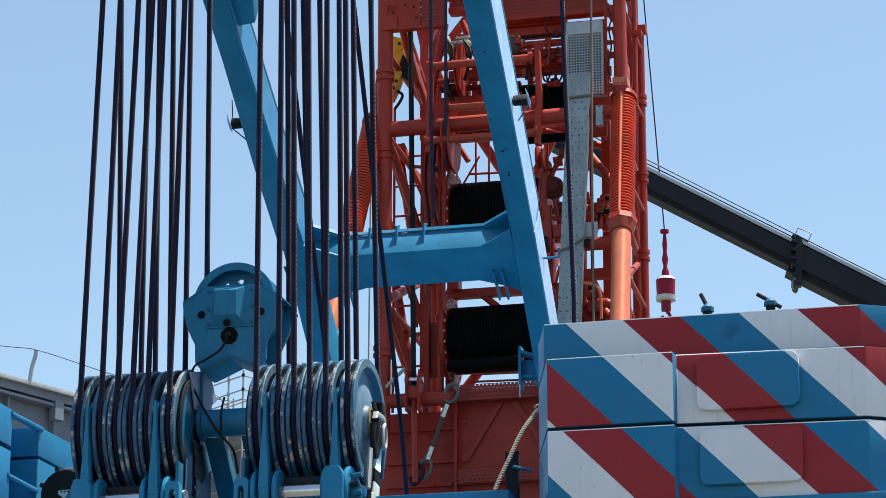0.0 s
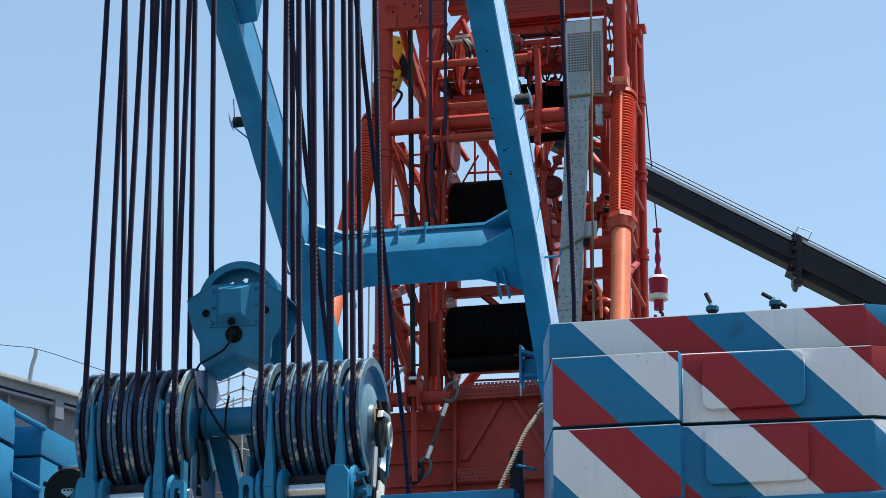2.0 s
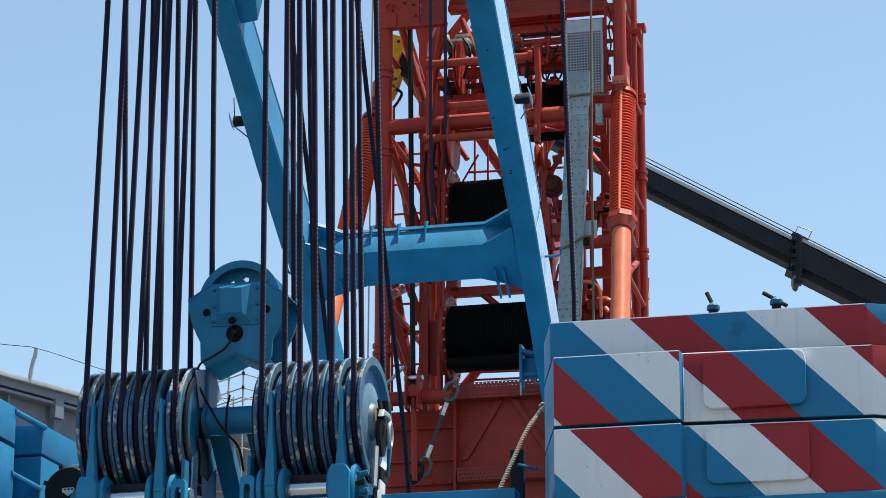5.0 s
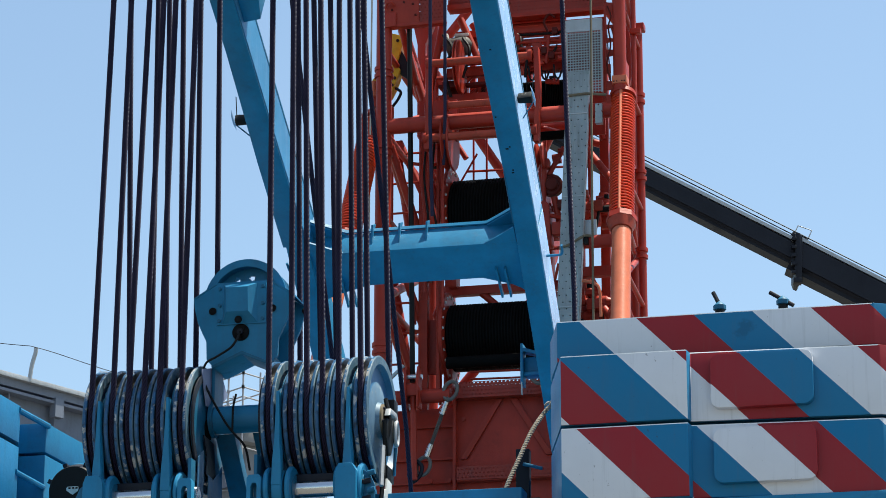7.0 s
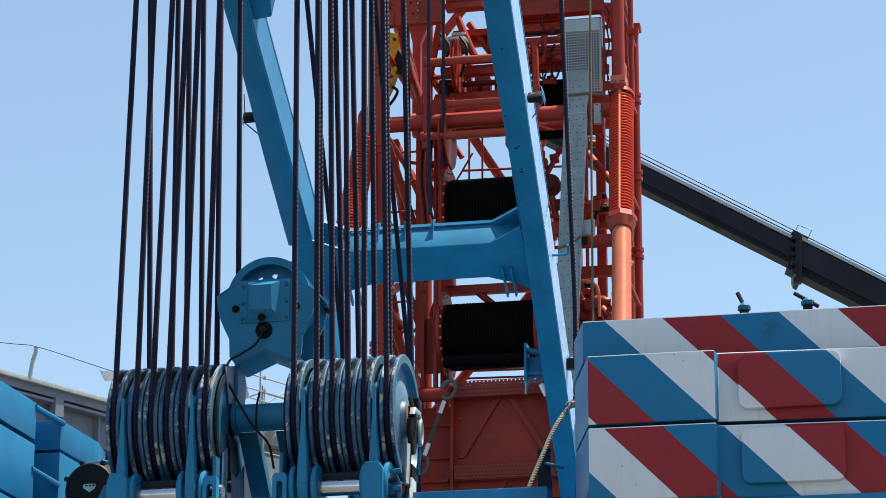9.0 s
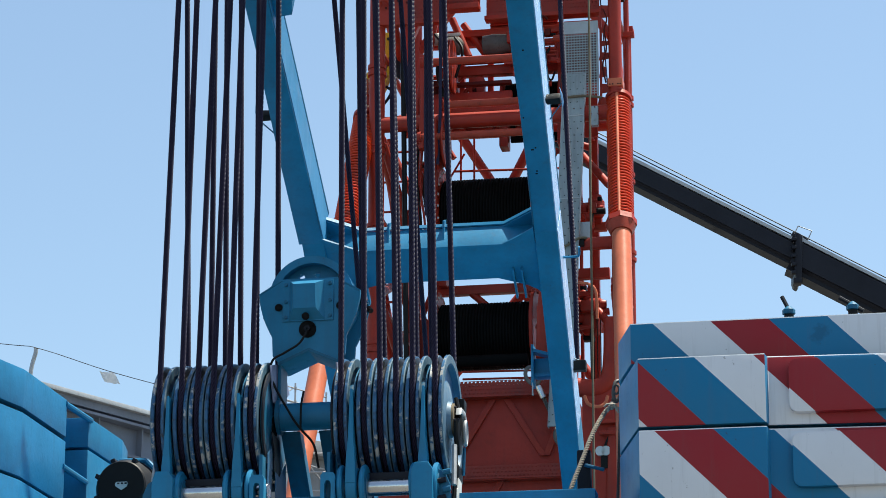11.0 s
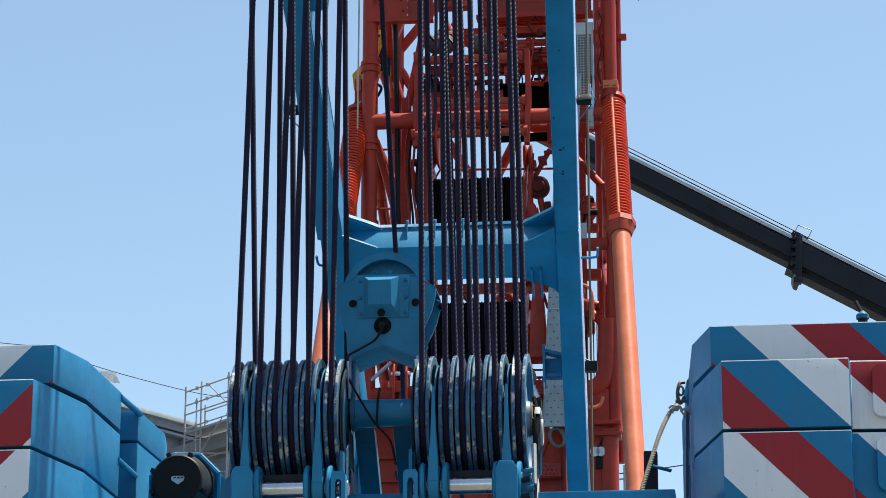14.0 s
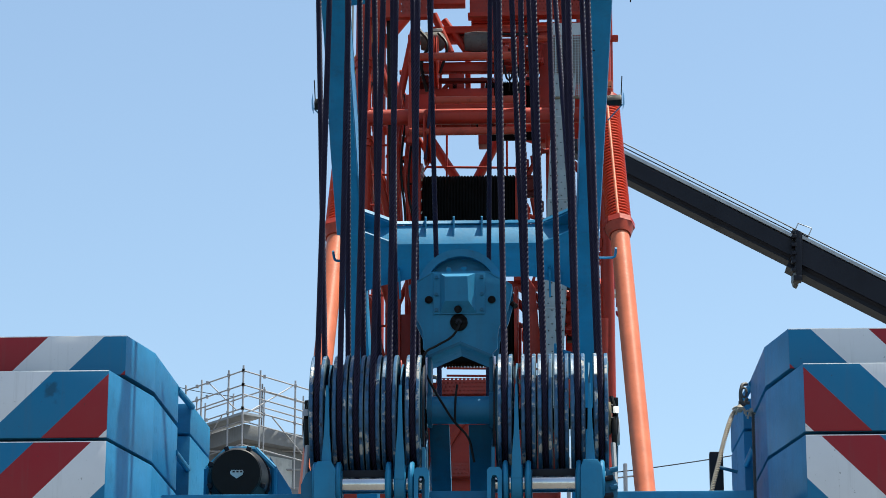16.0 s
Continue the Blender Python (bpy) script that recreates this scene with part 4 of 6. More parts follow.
# access ladder
for x in (-1.535, -1.18):
    rail = tube_part("ladder_rail", (x, 2.0, 9.5), (x, 2.0, 13.0), 0.016, seg=8)
for k in range(10):
    tube_part("ladder_rung", (-1.535, 2.0, 9.66 + k * 0.345), (-1.18, 2.0, 9.66 + k * 0.345), 0.013, rail, seg=8)
tube_part("brace", (-1.44, 2.0, 13.9), (-1.17, 2.0, 13.0), 0.045)
tube_part("brace", (-1.52, 2.1, 12.6), (-1.36, 2.1, 11.55), 0.045)
tube_part("brace", (-1.48, 2.1, 12.6), (-1.18, 2.1, 11.9), 0.04)
tube_part("brace", (-1.53, 2.1, 10.95), (-1.33, 2.1, 9.8), 0.05)
part("node_post", prism([(-1.415, 12.85), (-1.32, 12.85), (-1.32, 13.98), (-1.21, 14.24), (-1.47, 14.24), (-1.415, 13.98)], xz, (2.66, 2.76), 0.01), RED, boom)
# ribbed rear panel with slots behind the valve bank
for z0, z1 in ((13.62, 13.95), (13.555, 13.585), (13.505, 13.53), (13.455, 13.478), (13.3, 13.43)):
    part("rear_panel", box((-0.25, 1.66, z0), (0.5, 1.70, z1), 0.004), RED, boom)
for x0, x1 in ((-0.25, 0.02), (0.25, 0.31), (0.46, 0.5)):
    part("panel_post", box((x0, 1.655, 13.3), (x1, 1.70, 13.64), 0.004), RED, boom)
for k in range(5):
    part("panel_rib", box((-0.25, 1.63, 13.66 + k * 0.045), (0.5, 1.66, 13.675 + k * 0.045), 0.003), RED, boom)
# plate added behind the tray so that its holes look dark
part("tray_backing", box((0.5, 1.62, 12.34), (0.93, 1.65, 13.7), 0.006), RED, boom)
part("valve_lever", hose(curve_pts([(0.34, 1.45, 13.5), (0.30, 1.43, 13.62), (0.36, 1.43, 13.70), (0.42, 1.43, 13.66)]), 0.014), DARK_RED, boom)
tube_part("stub_tube", (0.70, 1.0, 10.93), (XR, 1.0, 10.93), 0.07, seg=16)
part("frame_beam", box((-0.9, 1.85, 10.70), (0.7, 1.95, 10.80), 0.008), RED, boom)
for a, b in (((-0.5, 10.72), (-0.2, 10.45)), ((0.1, 10.72), (0.4, 10.4)), ((0.65, 10.72), (0.45, 10.5))):
    tube_part("brace", (a[0], 1.9, a[1]), (b[0], 1.9, b[1]), 0.04)
# punched walkway sheets at the top
part("walkway_sheet", box((-0.985, 0.95, 13.53), (-0.70, 0.965, 14.3)), RED_MESH, boom)
part("walkway_side", box((XL - 0.02, 0.93, 13.53), (-0.985, 0.97, 14.3), 0.004), RED, boom)
part("walkway_sheet", box((-0.26, 1.45, 13.745), (0.98, 1.465, 14.3)), RED_MESH, boom)
# backing added so that no sky shows through the punched sheets
part("backing", box((-0.98, 0.99, 13.54), (-0.71, 1.0, 14.3)), RED, boom)
part("backing", box((-0.26, 1.49, 13.75), (0.98, 1.5, 14.3)), RED, boom)
part("walkway_frame", box((XL - 0.03, 0.925, 13.50), (-0.70, 1.02, 13.535), 0.006), RED, boom)
part("corner_plate", box((XL - 0.03, 0.905, 13.50), (XL + 0.15, 0.93, 13.66), 0.004), RED, boom)
for x, z in ((-1.28, 13.70), (-1.15, 13.78), (-1.02, 13.62), (-1.05, 13.75)):
    part("bolt_head", rod((x, 0.918, z), (x, 0.932, z), 0.014, 6), DARK_RED, boom)
part("lifting_eye", hose(curve_pts([(-1.34, 0.9, 13.73), (-1.32, 0.86, 13.76), (-1.27, 0.86, 13.76), (-1.25, 0.9, 13.73)], 4), 0.014), RED, boom)
part("walkway_frame", box((-0.28, 1.42, 13.70), (1.0, 1.56, 13.745), 0.006), RED, boom)
part("walkway_sheet", box((-0.72, 1.2, 13.80), (-0.30, 1.215, 14.3)), RED_MESH, boom)
part("backing", box((-0.72, 1.25, 13.75), (-0.30, 1.27, 14.3)), RED, boom)
part("walkway_frame", box((-0.72, 1.15, 13.74), (-0.30, 1.3, 13.80), 0.006), RED, boom)
part("cross_girder", box((-0.72, 1.6, 13.58), (0.8, 1.75, 13.66), 0.008), RED, boom)
# valve bank and pipe rack below the sheet
part("pipe_rack", box((-0.08, 1.52, 13.2), (0.52, 1.58, 13.33), 0.01), RED, boom)
for k, z in enumerate((13.26, 13.34, 13.41, 13.5)):
    tube_part("pipe", (0.02, 1.46, z), (0.5, 1.46, z - 0.01), 0.016, mat=(RED, RED, RED, BLACK)[k], seg=8)
for x, z in ((0.0, 13.45), (0.13, 13.3), (0.3, 13.28), (0.42, 13.5), (0.38, 13.22)):
    part("valve", box((x - 0.03, 1.40, z - 0.04), (x + 0.03, 1.47, z + 0.04), 0.008), DARK_RED if x > 0.2 else RED, boom)
MOTOR = paint("grimy_grey_motor", (0.10, 0.09, 0.082), dirt=(0.02, 0.018, 0.015), amount=0.8, rough=0.5, scale=6)
motor = part("motor", lathe([(-0.80, 0.05), (-0.80, 0.09), (-0.74, 0.105), (-0.58, 0.105), (-0.55, 0.08), (-0.52, 0.04)], (0, 1.55, 13.46), "x", 20), MOTOR, boom, "grey hydraulic motor")
part("motor_cap", lathe([(-0.86, 0.03), (-0.86, 0.065), (-0.80, 0.07), (-0.80, 0.03)], (0, 1.55, 13.55), "x", 16), WHITE, motor, "pale motor cap")
part("motor_lid", box((-0.72, 1.50, 13.56), (-0.56, 1.62, 13.60), 0.012), WHITE, motor, "pale motor cap")
part("motor", lathe([(-0.32, 0.04), (-0.32, 0.10), (-0.2, 0.115), (-0.02, 0.105), (0.02, 0.07), (0.02, 0.03)], (0, 1.6, 13.47), "x", 20), MOTOR, boom, "grey hydraulic motor")
part("frame_beam", box((-0.95, 1.68, 13.50), (-0.05, 1.76, 13.60), 0.008), RED, boom)
part("frame_beam", box((-0.95, 1.62, 13.28), (-0.05, 1.70, 13.36), 0.008), RED, boom)
part("frame_beam", box((-0.9, 1.6, 12.70), (0.22, 1.68, 12.80), 0.008), RED, boom)
tube_part("brace", (-0.55, 1.65, 13.75), (-0.25, 1.65, 13.3), 0.04)
part("motor_hose", hose(curve_pts([(-0.82, 1.4, 13.55), (-0.7, 1.32, 13.35), (-0.78, 1.3, 13.1), (-0.72, 1.35, 12.8)]), 0.02), BLACK, boom)
part("motor_hose", hose(curve_pts([(-0.60, 1.4, 13.5), (-0.5, 1.3, 13.3), (-0.58, 1.32, 13.0)]), 0.016), BLACK, boom)
part("frame_beam", box((-0.92, 1.58, 12.82), (0.0, 1.66, 12.92), 0.008), RED, boom)
part("frame_beam", box((-0.9, 1.52, 12.98), (0.0, 1.60, 13.02), 0.006), DARK_RED, boom)
for x0, x1, z0, z1, mat in ((-0.90, -0.72, 12.93, 13.13, DARK_RED), (-0.70, -0.62, 12.93, 13.08, RED), (-0.50, -0.33, 12.92, 13.14, RED), (-0.47, -0.40, 12.95, 13.1, BLACK)):
    part("machine_cover", box((x0, 1.70, z0), (x1, 1.84, z1), 0.012), mat, boom)
part("cover_ridge", prism([(-0.88, 12.93), (-0.62, 12.93), (-0.66, 13.0), (-0.8, 13.06)], xz, (1.64, 1.7), 0.004), DARK_RED, boom)
tube_part("brace", (-0.86, 1.75, 12.93), (-0.55, 1.75, 13.2), 0.026)
tube_part("brace", (-0.3, 1.75, 13.25), (-0.6, 1.75, 12.93), 0.026)
for x in (0.06, 0.16, 0.2, 0.27):
    part("hanging_hose", hose(curve_pts([(x, 1.62, 13.12), (x + 0.012, 1.60, 13.0), (x + 0.004, 1.62, 12.9)], 4), 0.008, 6), BLACK, boom)
# thin rails across the open bay above the upper drum
tube_part("thin_rail", (-0.78, 2.4, 12.30), (0.50, 2.4, 12.27), 0.014, seg=8)
for x in (-0.70, -0.55, 0.12):
    tube_part("thin_rail", (x, 2.4, 12.0), (x, 2.4, 12.7), 0.012, seg=8)
tube_part("thin_rail", (-0.86, 2.4, 12.16), (-0.66, 2.4, 12.5), 0.012, seg=8)
# deflector sheaves, edge-on
for x, z, r in ((0.30, 11.98, 0.13), (-0.69, 12.20, 0.30)):
    part("deflector_sheave", lathe([(-0.045, 0.03), (-0.045, r), (-0.03, r + 0.01), (0, r - 0.05), (0.03, r + 0.01), (0.045, r), (0.045, 0.03)], (x, 1.05 + 0.1 * (z < 12.5), z), "x", 32), RED, boom)
part("guide_sheave", lathe([(-0.022, 0.03), (-0.022, 0.29), (-0.012, 0.30), (0, 0.27), (0.012, 0.30), (0.022, 0.29), (0.022, 0.03)], (-0.62, 1.32, 13.13), "x", 36), RED, boom)
# rollers and their holders
BAR = paint("worn_red_roller", (0.36, 0.05, 0.026), dirt=(0.07, 0.03, 0.02), amount=0.8, rough=0.4, scale=5, gloss=0.2)
tube_part("guide_roller", (-0.75, 1.3, 9.79), (0.2, 1.3, 9.79), 0.065, mat=DRUM, seg=18, label="dark guide roller")
for x0, x1, z, y in ((-0.87, 0.25, 13.03, 0.9), (-0.66, 0.28, 12.53, 0.9), (-0.90, 0.30, 12.18, 0.9)):
    roller = tube_part("rope_roller", (x0, y, z), (x1, y, z), 0.042, mat=BAR, seg=16, label="worn red rope roller")
    for x in (x0, x1):
        part("roller_end", rod((x - 0.02, y, z), (x + 0.02, y, z), 0.065, 14), RED, roller)
for x in (-0.88, 0.31):
    part("roller_bracket", prism([(x - 0.03, 12.05), (x + 0.025, 12.05), (x + 0.05, 12.6), (x + 0.03, 13.12), (x - 0.025, 13.12), (x - 0.01, 12.6)], xz, (0.88, 0.98), 0.006), RED, boom)
# casting beside the upper drum, gear motors beside the chord
part("drum_casting", prism([(0.30, 11.0), (0.31, 11.45), (0.34, 11.5), (0.38, 11.45), (0.40, 11.0)], xz, (1.2, 1.4), 0.02), RED, boom)
wheel = part("brake_wheel", lathe([(-0.05, 0.03), (-0.05, 0.10), (-0.035, 0.12), (0.035, 0.12), (0.05, 0.10), (0.05, 0.03)], (0.40, 1.3, 11.68), "y", 32), DARK_RED, boom)
part("wheel_hub", lathe([(-0.08, 0.02), (-0.08, 0.06), (-0.06, 0.075), (-0.04, 0.075), (-0.04, 0.02)], (0.40, 1.3, 11.68), "y", 20), DARK_RED, wheel)
for a, b, r in (((0.30, 1.25, 11.05), (0.33, 1.25, 12.05), 0.03), ((0.52, 1.35, 11.0), (0.42, 1.3, 11.55), 0.035), ((0.36, 1.3, 11.8), (0.52, 1.35, 12.12), 0.028), ((0.28, 1.2, 11.35), (0.55, 1.3, 11.30), 0.024)):
    tube_part("machine_strut", a, b, r)
for x, z, w, h, mat in ((0.45, 11.18, 0.05, 0.07, RED), (0.34, 11.92, 0.04, 0.05, RED), (0.50, 11.45, 0.035, 0.05, DARK_RED)):
    part("machine_block", box((x - w, 1.22, z - h), (x + w, 1.34, z + h), 0.014), mat, boom)
part("drum_casting", prism([(0.30, 9.75), (0.32, 10.3), (0.36, 10.62), (0.44, 10.5), (0.50, 9.75)], xz, (1.1, 1.4), 0.02), RED, boom)
for x, y, z, r, h in ((0.78, 1.45, 11.42, 0.10, 0.22), (0.92, 1.5, 11.5, 0.085, 0.25), (0.80, 1.4, 11.3, 0.11, 0.2), (0.86, 1.4, 10.2, 0.11, 0.3), (0.72, 1.5, 10.25, 0.09, 0.25), (0.93, 1.3, 10.35, 0.07, 0.2)):
    part("gear_motor", lathe([(-h / 2, 0.02), (-h / 2, r * 0.7), (-h * 0.35, r), (h * 0.2, r), (h * 0.3, r * 0.75), (h / 2, r * 0.6), (h / 2, 0.02)], (x, y, z), "x" if h < 0.23 else "z", 16), RED, boom)
rnd = random.Random(7)


def fitting(x0, x1, y0, y1, z0, z1, n, big=1.0):
    """Small pipe clamps, valves and boxes bolted about the machinery."""
    for k in range(n):
        x, y, z = rnd.uniform(x0, x1), rnd.uniform(y0, y1), rnd.uniform(z0, z1)
        w, d, h = (rnd.uniform(0.02, 0.075) * big for _ in range(3))
        mat = RED if rnd.random() < 0.8 else (BLACK if rnd.random() < 0.6 else BAR)
        kind = rnd.random()
        if kind < 0.4:
            part("fitting", box((x - w, y - d, z - h), (x + w, y + d, z + h), 0.012), mat, boom)
        elif kind < 0.75:
            part("fitting", rod((x - w * 1.4, y, z), (x + w * 1.4, y, z + rnd.uniform(-0.02, 0.02)), h * 0.8, 12), mat, boom)
        else:
            part("pipe", rod((x, y, z - h * 3), (x + rnd.uniform(-0.08, 0.08), y, z + h * 3), 0.016, 8), mat, boom)


fitting(0.68, 0.98, 1.25, 1.6, 10.05, 10.55, 22)
fitting(0.68, 0.98, 1.25, 1.6, 11.2, 11.65, 24)
fitting(0.0, 0.55, 1.4, 1.6, 12.95, 13.6, 18, 0.8)
fitting(-1.15, -0.82, 1.4, 2.0, 9.6, 12.6, 14, 0.7)
fitting(0.3, 0.6, 1.2, 1.6, 9.6, 12.2, 16)
part("rear_panel", box((-0.82, 2.05, 12.56), (0.12, 2.10, 12.98), 0.006), RED, boom)
for x in (-0.62, -0.3, 0.02):
    part("panel_post", box((x - 0.03, 1.98, 12.62), (x + 0.03, 2.06, 13.5), 0.006), RED, boom)
# black plates stand in for the panel's dark openings
for x, z in ((-0.5, 12.8), (-0.12, 12.7)):
    part("opening_plate", box((x - 0.09, 2.02, z - 0.1), (x + 0.09, 2.05, z + 0.1), 0.01), BLACK, boom)
fitting(-1.25, -0.85, 1.3, 2.2, 10.0, 12.5, 7, 0.7)
for z, y, r in ((12.62, 1.6, 0.022), (13.22, 1.85, 0.03), (11.06, 1.5, 0.02)):
    tube_part("pipe", (-1.05, y, z), (0.7, y, z - 0.015), r, seg=8)
for k in range(3):
    x = 0.12 + 0.14 * k
    part("hanging_hose", hose(curve_pts([(x, 1.45, 13.12), (x + 0.02, 1.42, 12.98), (x + 0.06, 1.42, 12.95), (x + 0.09, 1.45, 13.05)], 5), 0.011, 6), BLACK, boom)
for a, b in (((-1.05, 12.9), (-0.75, 12.4)), ((-1.1, 12.3), (-0.85, 11.75)), ((-0.85, 11.2), (-1.1, 10.6)), ((-1.1, 10.6), (-0.85, 9.9)), ((0.55, 13.2), (0.8, 12.5)), ((0.6, 11.0), (0.8, 10.6))):
    tube_part("brace", (a[0], 2.25, a[1]), (b[0], 2.25, b[1]), 0.032)
for i in range(4):
    x0 = -1.0 + 0.04 * i
    part("hydraulic_hose", hose(curve_pts([(x0, 1.3, 12.8 - 0.05 * i), (x0 + 0.02, 1.24, 12.5), (x0 - 0.03, 1.24, 12.0 - 0.1 * i), (x0 + 0.02, 1.25, 11.3), (x0, 1.3, 10.6 + 0.1 * i)]), 0.013), (RED, BLACK)[i % 2], boom)
for x, y, z0, z1 in ((-0.86, 1.35, 9.5, 12.8), (-0.80, 1.3, 10.4, 12.2), (-0.96, 1.9, 9.5, 12.9), (0.58, 1.35, 9.6, 12.3), (0.7, 1.9, 9.6, 13.5)):
    tube_part("pipe", (x, y, z0), (x, y, z1), 0.02, seg=8)
part("side_web", box((-1.09, 1.55, 9.75), (-0.85, 1.6, 10.35), 0.01), RED, boom)
part("side_web", box((-0.95, 1.2, 12.25), (-0.62, 1.3, 12.72), 0.02), RED, boom)
# lower drum bracket on the near side, rails by the foot
part("foot_rail", hose(curve_pts([(0.80, 0.8, 10.45), (0.92, 0.8, 10.42), (0.98, 0.8, 10.33), (0.99, 0.8, 10.05)]), 0.016), ORANGE, boom)
part("foot_elbow", hose(curve_pts([(0.75, 1.0, 9.38), (0.95, 1.0, 9.36), (1.08, 1.0, 9.45), (1.12, 1.0, 9.7), (1.13, 1.0, 10.1)]), 0.1, 16), RED, boom)
part("white_lug", lathe([(-0.02, 0.01), (-0.02, 0.05), (0.02, 0.05), (0.02, 0.01)], (0.985, 0.93, 8.68), "y", 14), WHITE, boom, "white painted lug")
part("white_lug", lathe([(-0.02, 0.01), (-0.02, 0.05), (0.02, 0.05), (0.02, 0.01)], (1.045, 0.93, 8.68), "y", 14), WHITE, boom, "white painted lug")
part("lug_strap", box((0.99, 0.92, 8.5), (1.06, 0.945, 8.63), 0.004), BLACK, boom)
part("lug_rod", rod((1.02, 0.93, 8.7), (1.09, 0.93, 8.86), 0.014, 8), BLACK, boom)
part("step_rail", hose(curve_pts([(0.84, 0.85, 9.25), (0.88, 0.85, 9.16), (0.98, 0.85, 9.13), (1.05, 0.85, 9.16), (1.08, 0.85, 9.24)]), 0.018), ORANGE, boom)
for k in range(5):
    part("thin_wire", rod((0.86 + 0.035 * k, 1.3, 9.5), (0.855 + 0.037 * k, 1.3, 10.35), 0.006, 6), BLACK, boom)
part("foot_leg", box((0.80, 0.95, 7.4), (1.14, 1.2, 9.35), 0.02), RED, boom)

# foot section: box with punched ledges and slanting ribs
foot = part("foot_box", box((-0.63, 1.22, 5.75), (0.68, 2.6, 9.42), 0.01), RED, boom)
part("foot_side", box((-1.62, 1.3, 5.75), (-0.63, 2.6, 9.30), 0.01), RED, boom)
part("ledge_sheet", box((-0.60, 1.1, 9.35), (0.62, 1.115, 9.52)), RED_MESH, foot)
part("ledge_sheet", box((-0.60, 1.1, 8.475), (0.62, 1.115, 8.615)), RED_MESH, foot)
part("ledge", box((-0.62, 1.115, 9.35), (0.62, 1.23, 9.37)), RED, foot)
part("ledge", box((-0.60, 1.115, 8.465), (0.62, 1.23, 8.485)), RED, foot)
for a, b in (((-0.58, 8.72), (-0.2, 9.34)), ((0.33, 8.72), (-0.05, 9.34)), ((0.36, 8.72), (0.6, 9.34)), ((-0.5, 7.8), (-0.1, 8.5))):
    part("rib", prism([(a[0], a[1]), (a[0] + 0.07, a[1]), (b[0] + 0.07, b[1]), (b[0], b[1])], xz, (1.19, 1.225), 0.004), RED, foot)
for x in (-0.635, 0.66):
    part("upright", box((x - 0.015, 1.14, 7.5), (x + 0.015, 1.22, 9.42)), RED, foot)
for z in (9.1, 8.75, 8.5):
    part("side_rib", box((-1.4, 1.26, z - 0.012), (-0.65, 1.3, z + 0.012)), RED, foot)
for x, z in ((-0.55, 9.15), (-0.83, 9.12), (-0.9, 8.5), (-0.7, 8.5), (0.5, 9.1)):
    part("bolt_head", rod((x, 1.2, z), (x, 1.24, z), 0.022, 8), RED, foot)

# tie bar with clevis beside the foot
tie = thing("tie_bar", (-1.02, 0.9, 8.4), "black tie bar pinned in a red clevis beside the boom foot", "tie bar")
part("bar", rod((-1.14, 1.1, 14.4), (-1.03, 0.92, 9.5), 0.028, 10), BLACK, tie)
for dx in (-0.075, 0.055):
    part("clevis_cheek", prism([(0.80, 9.2), (1.0, 9.2), (1.0, 9.55), (0.95, 9.65), (0.85, 9.65), (0.80, 9.55)], yz, (-1.02 + dx, -1.0 + dx), 0.005), RED, tie)
part("clevis_block", box((-1.09, 0.84, 9.34), (-0.95, 0.98, 9.46), 0.01), RED, tie)
part("pin", rod((-1.12, 0.9, 9.55), (-0.92, 0.9, 9.55), 0.03, 12), STEEL, tie)
part("lower_bar", rod((-1.02, 0.9, 9.36), (-1.0, 0.9, 8.45), 0.032, 10), RED, tie)
part("link", rod((-1.34, 0.95, 9.50), (-1.12, 0.9, 9.68), 0.02, 8), ZINC, tie)

# short pendant slings with pressed eyes
for (a, b), base in (((Vector((-0.655, 0.95, 9.33)), Vector((-0.89, 0.95, 8.68))), (-0.85, 0.95, 8.4)), ((Vector((0.32, 0.95, 9.45)), Vector((0.56, 0.95, 8.92))), (0.5, 0.95, 8.8))):
    sling = thing("wire_sling", base, "steel wire sling with bright pressed ferrules and thimble eyes", "sling", "slings")
    d = (b - a).normalized()
    part("rope", cable([a, b], 0.02, 0.18), SLING, sling)
    part("ferrule", rod(a + d * 0.06, a + d * 0.2, 0.034, 12), STEEL, sling)
    part("ferrule", rod(b - d * 0.16, b - d * 0.02, 0.034, 12), STEEL, sling)
    for c in (a - d * 0.07, b + d * 0.08):
        n = Vector((0, 1, 0))
        sd = d.cross(n)
        part("thimble_eye", hose([c + d * (0.10 * math.cos(q)) + sd * (0.07 * math.sin(q)) for q in [k * math.tau / 18 for k in range(19)]], 0.021), SLING, sling)
    if base[0] < 0:
        part("shackle", hose(curve_pts([(-0.99, 0.93, 8.66), (-0.93, 0.93, 8.6), (-0.95, 0.93, 8.5), (-1.03, 0.93, 8.44), (-1.07, 0.93, 8.52)]), 0.022), CHARCOAL, sling)


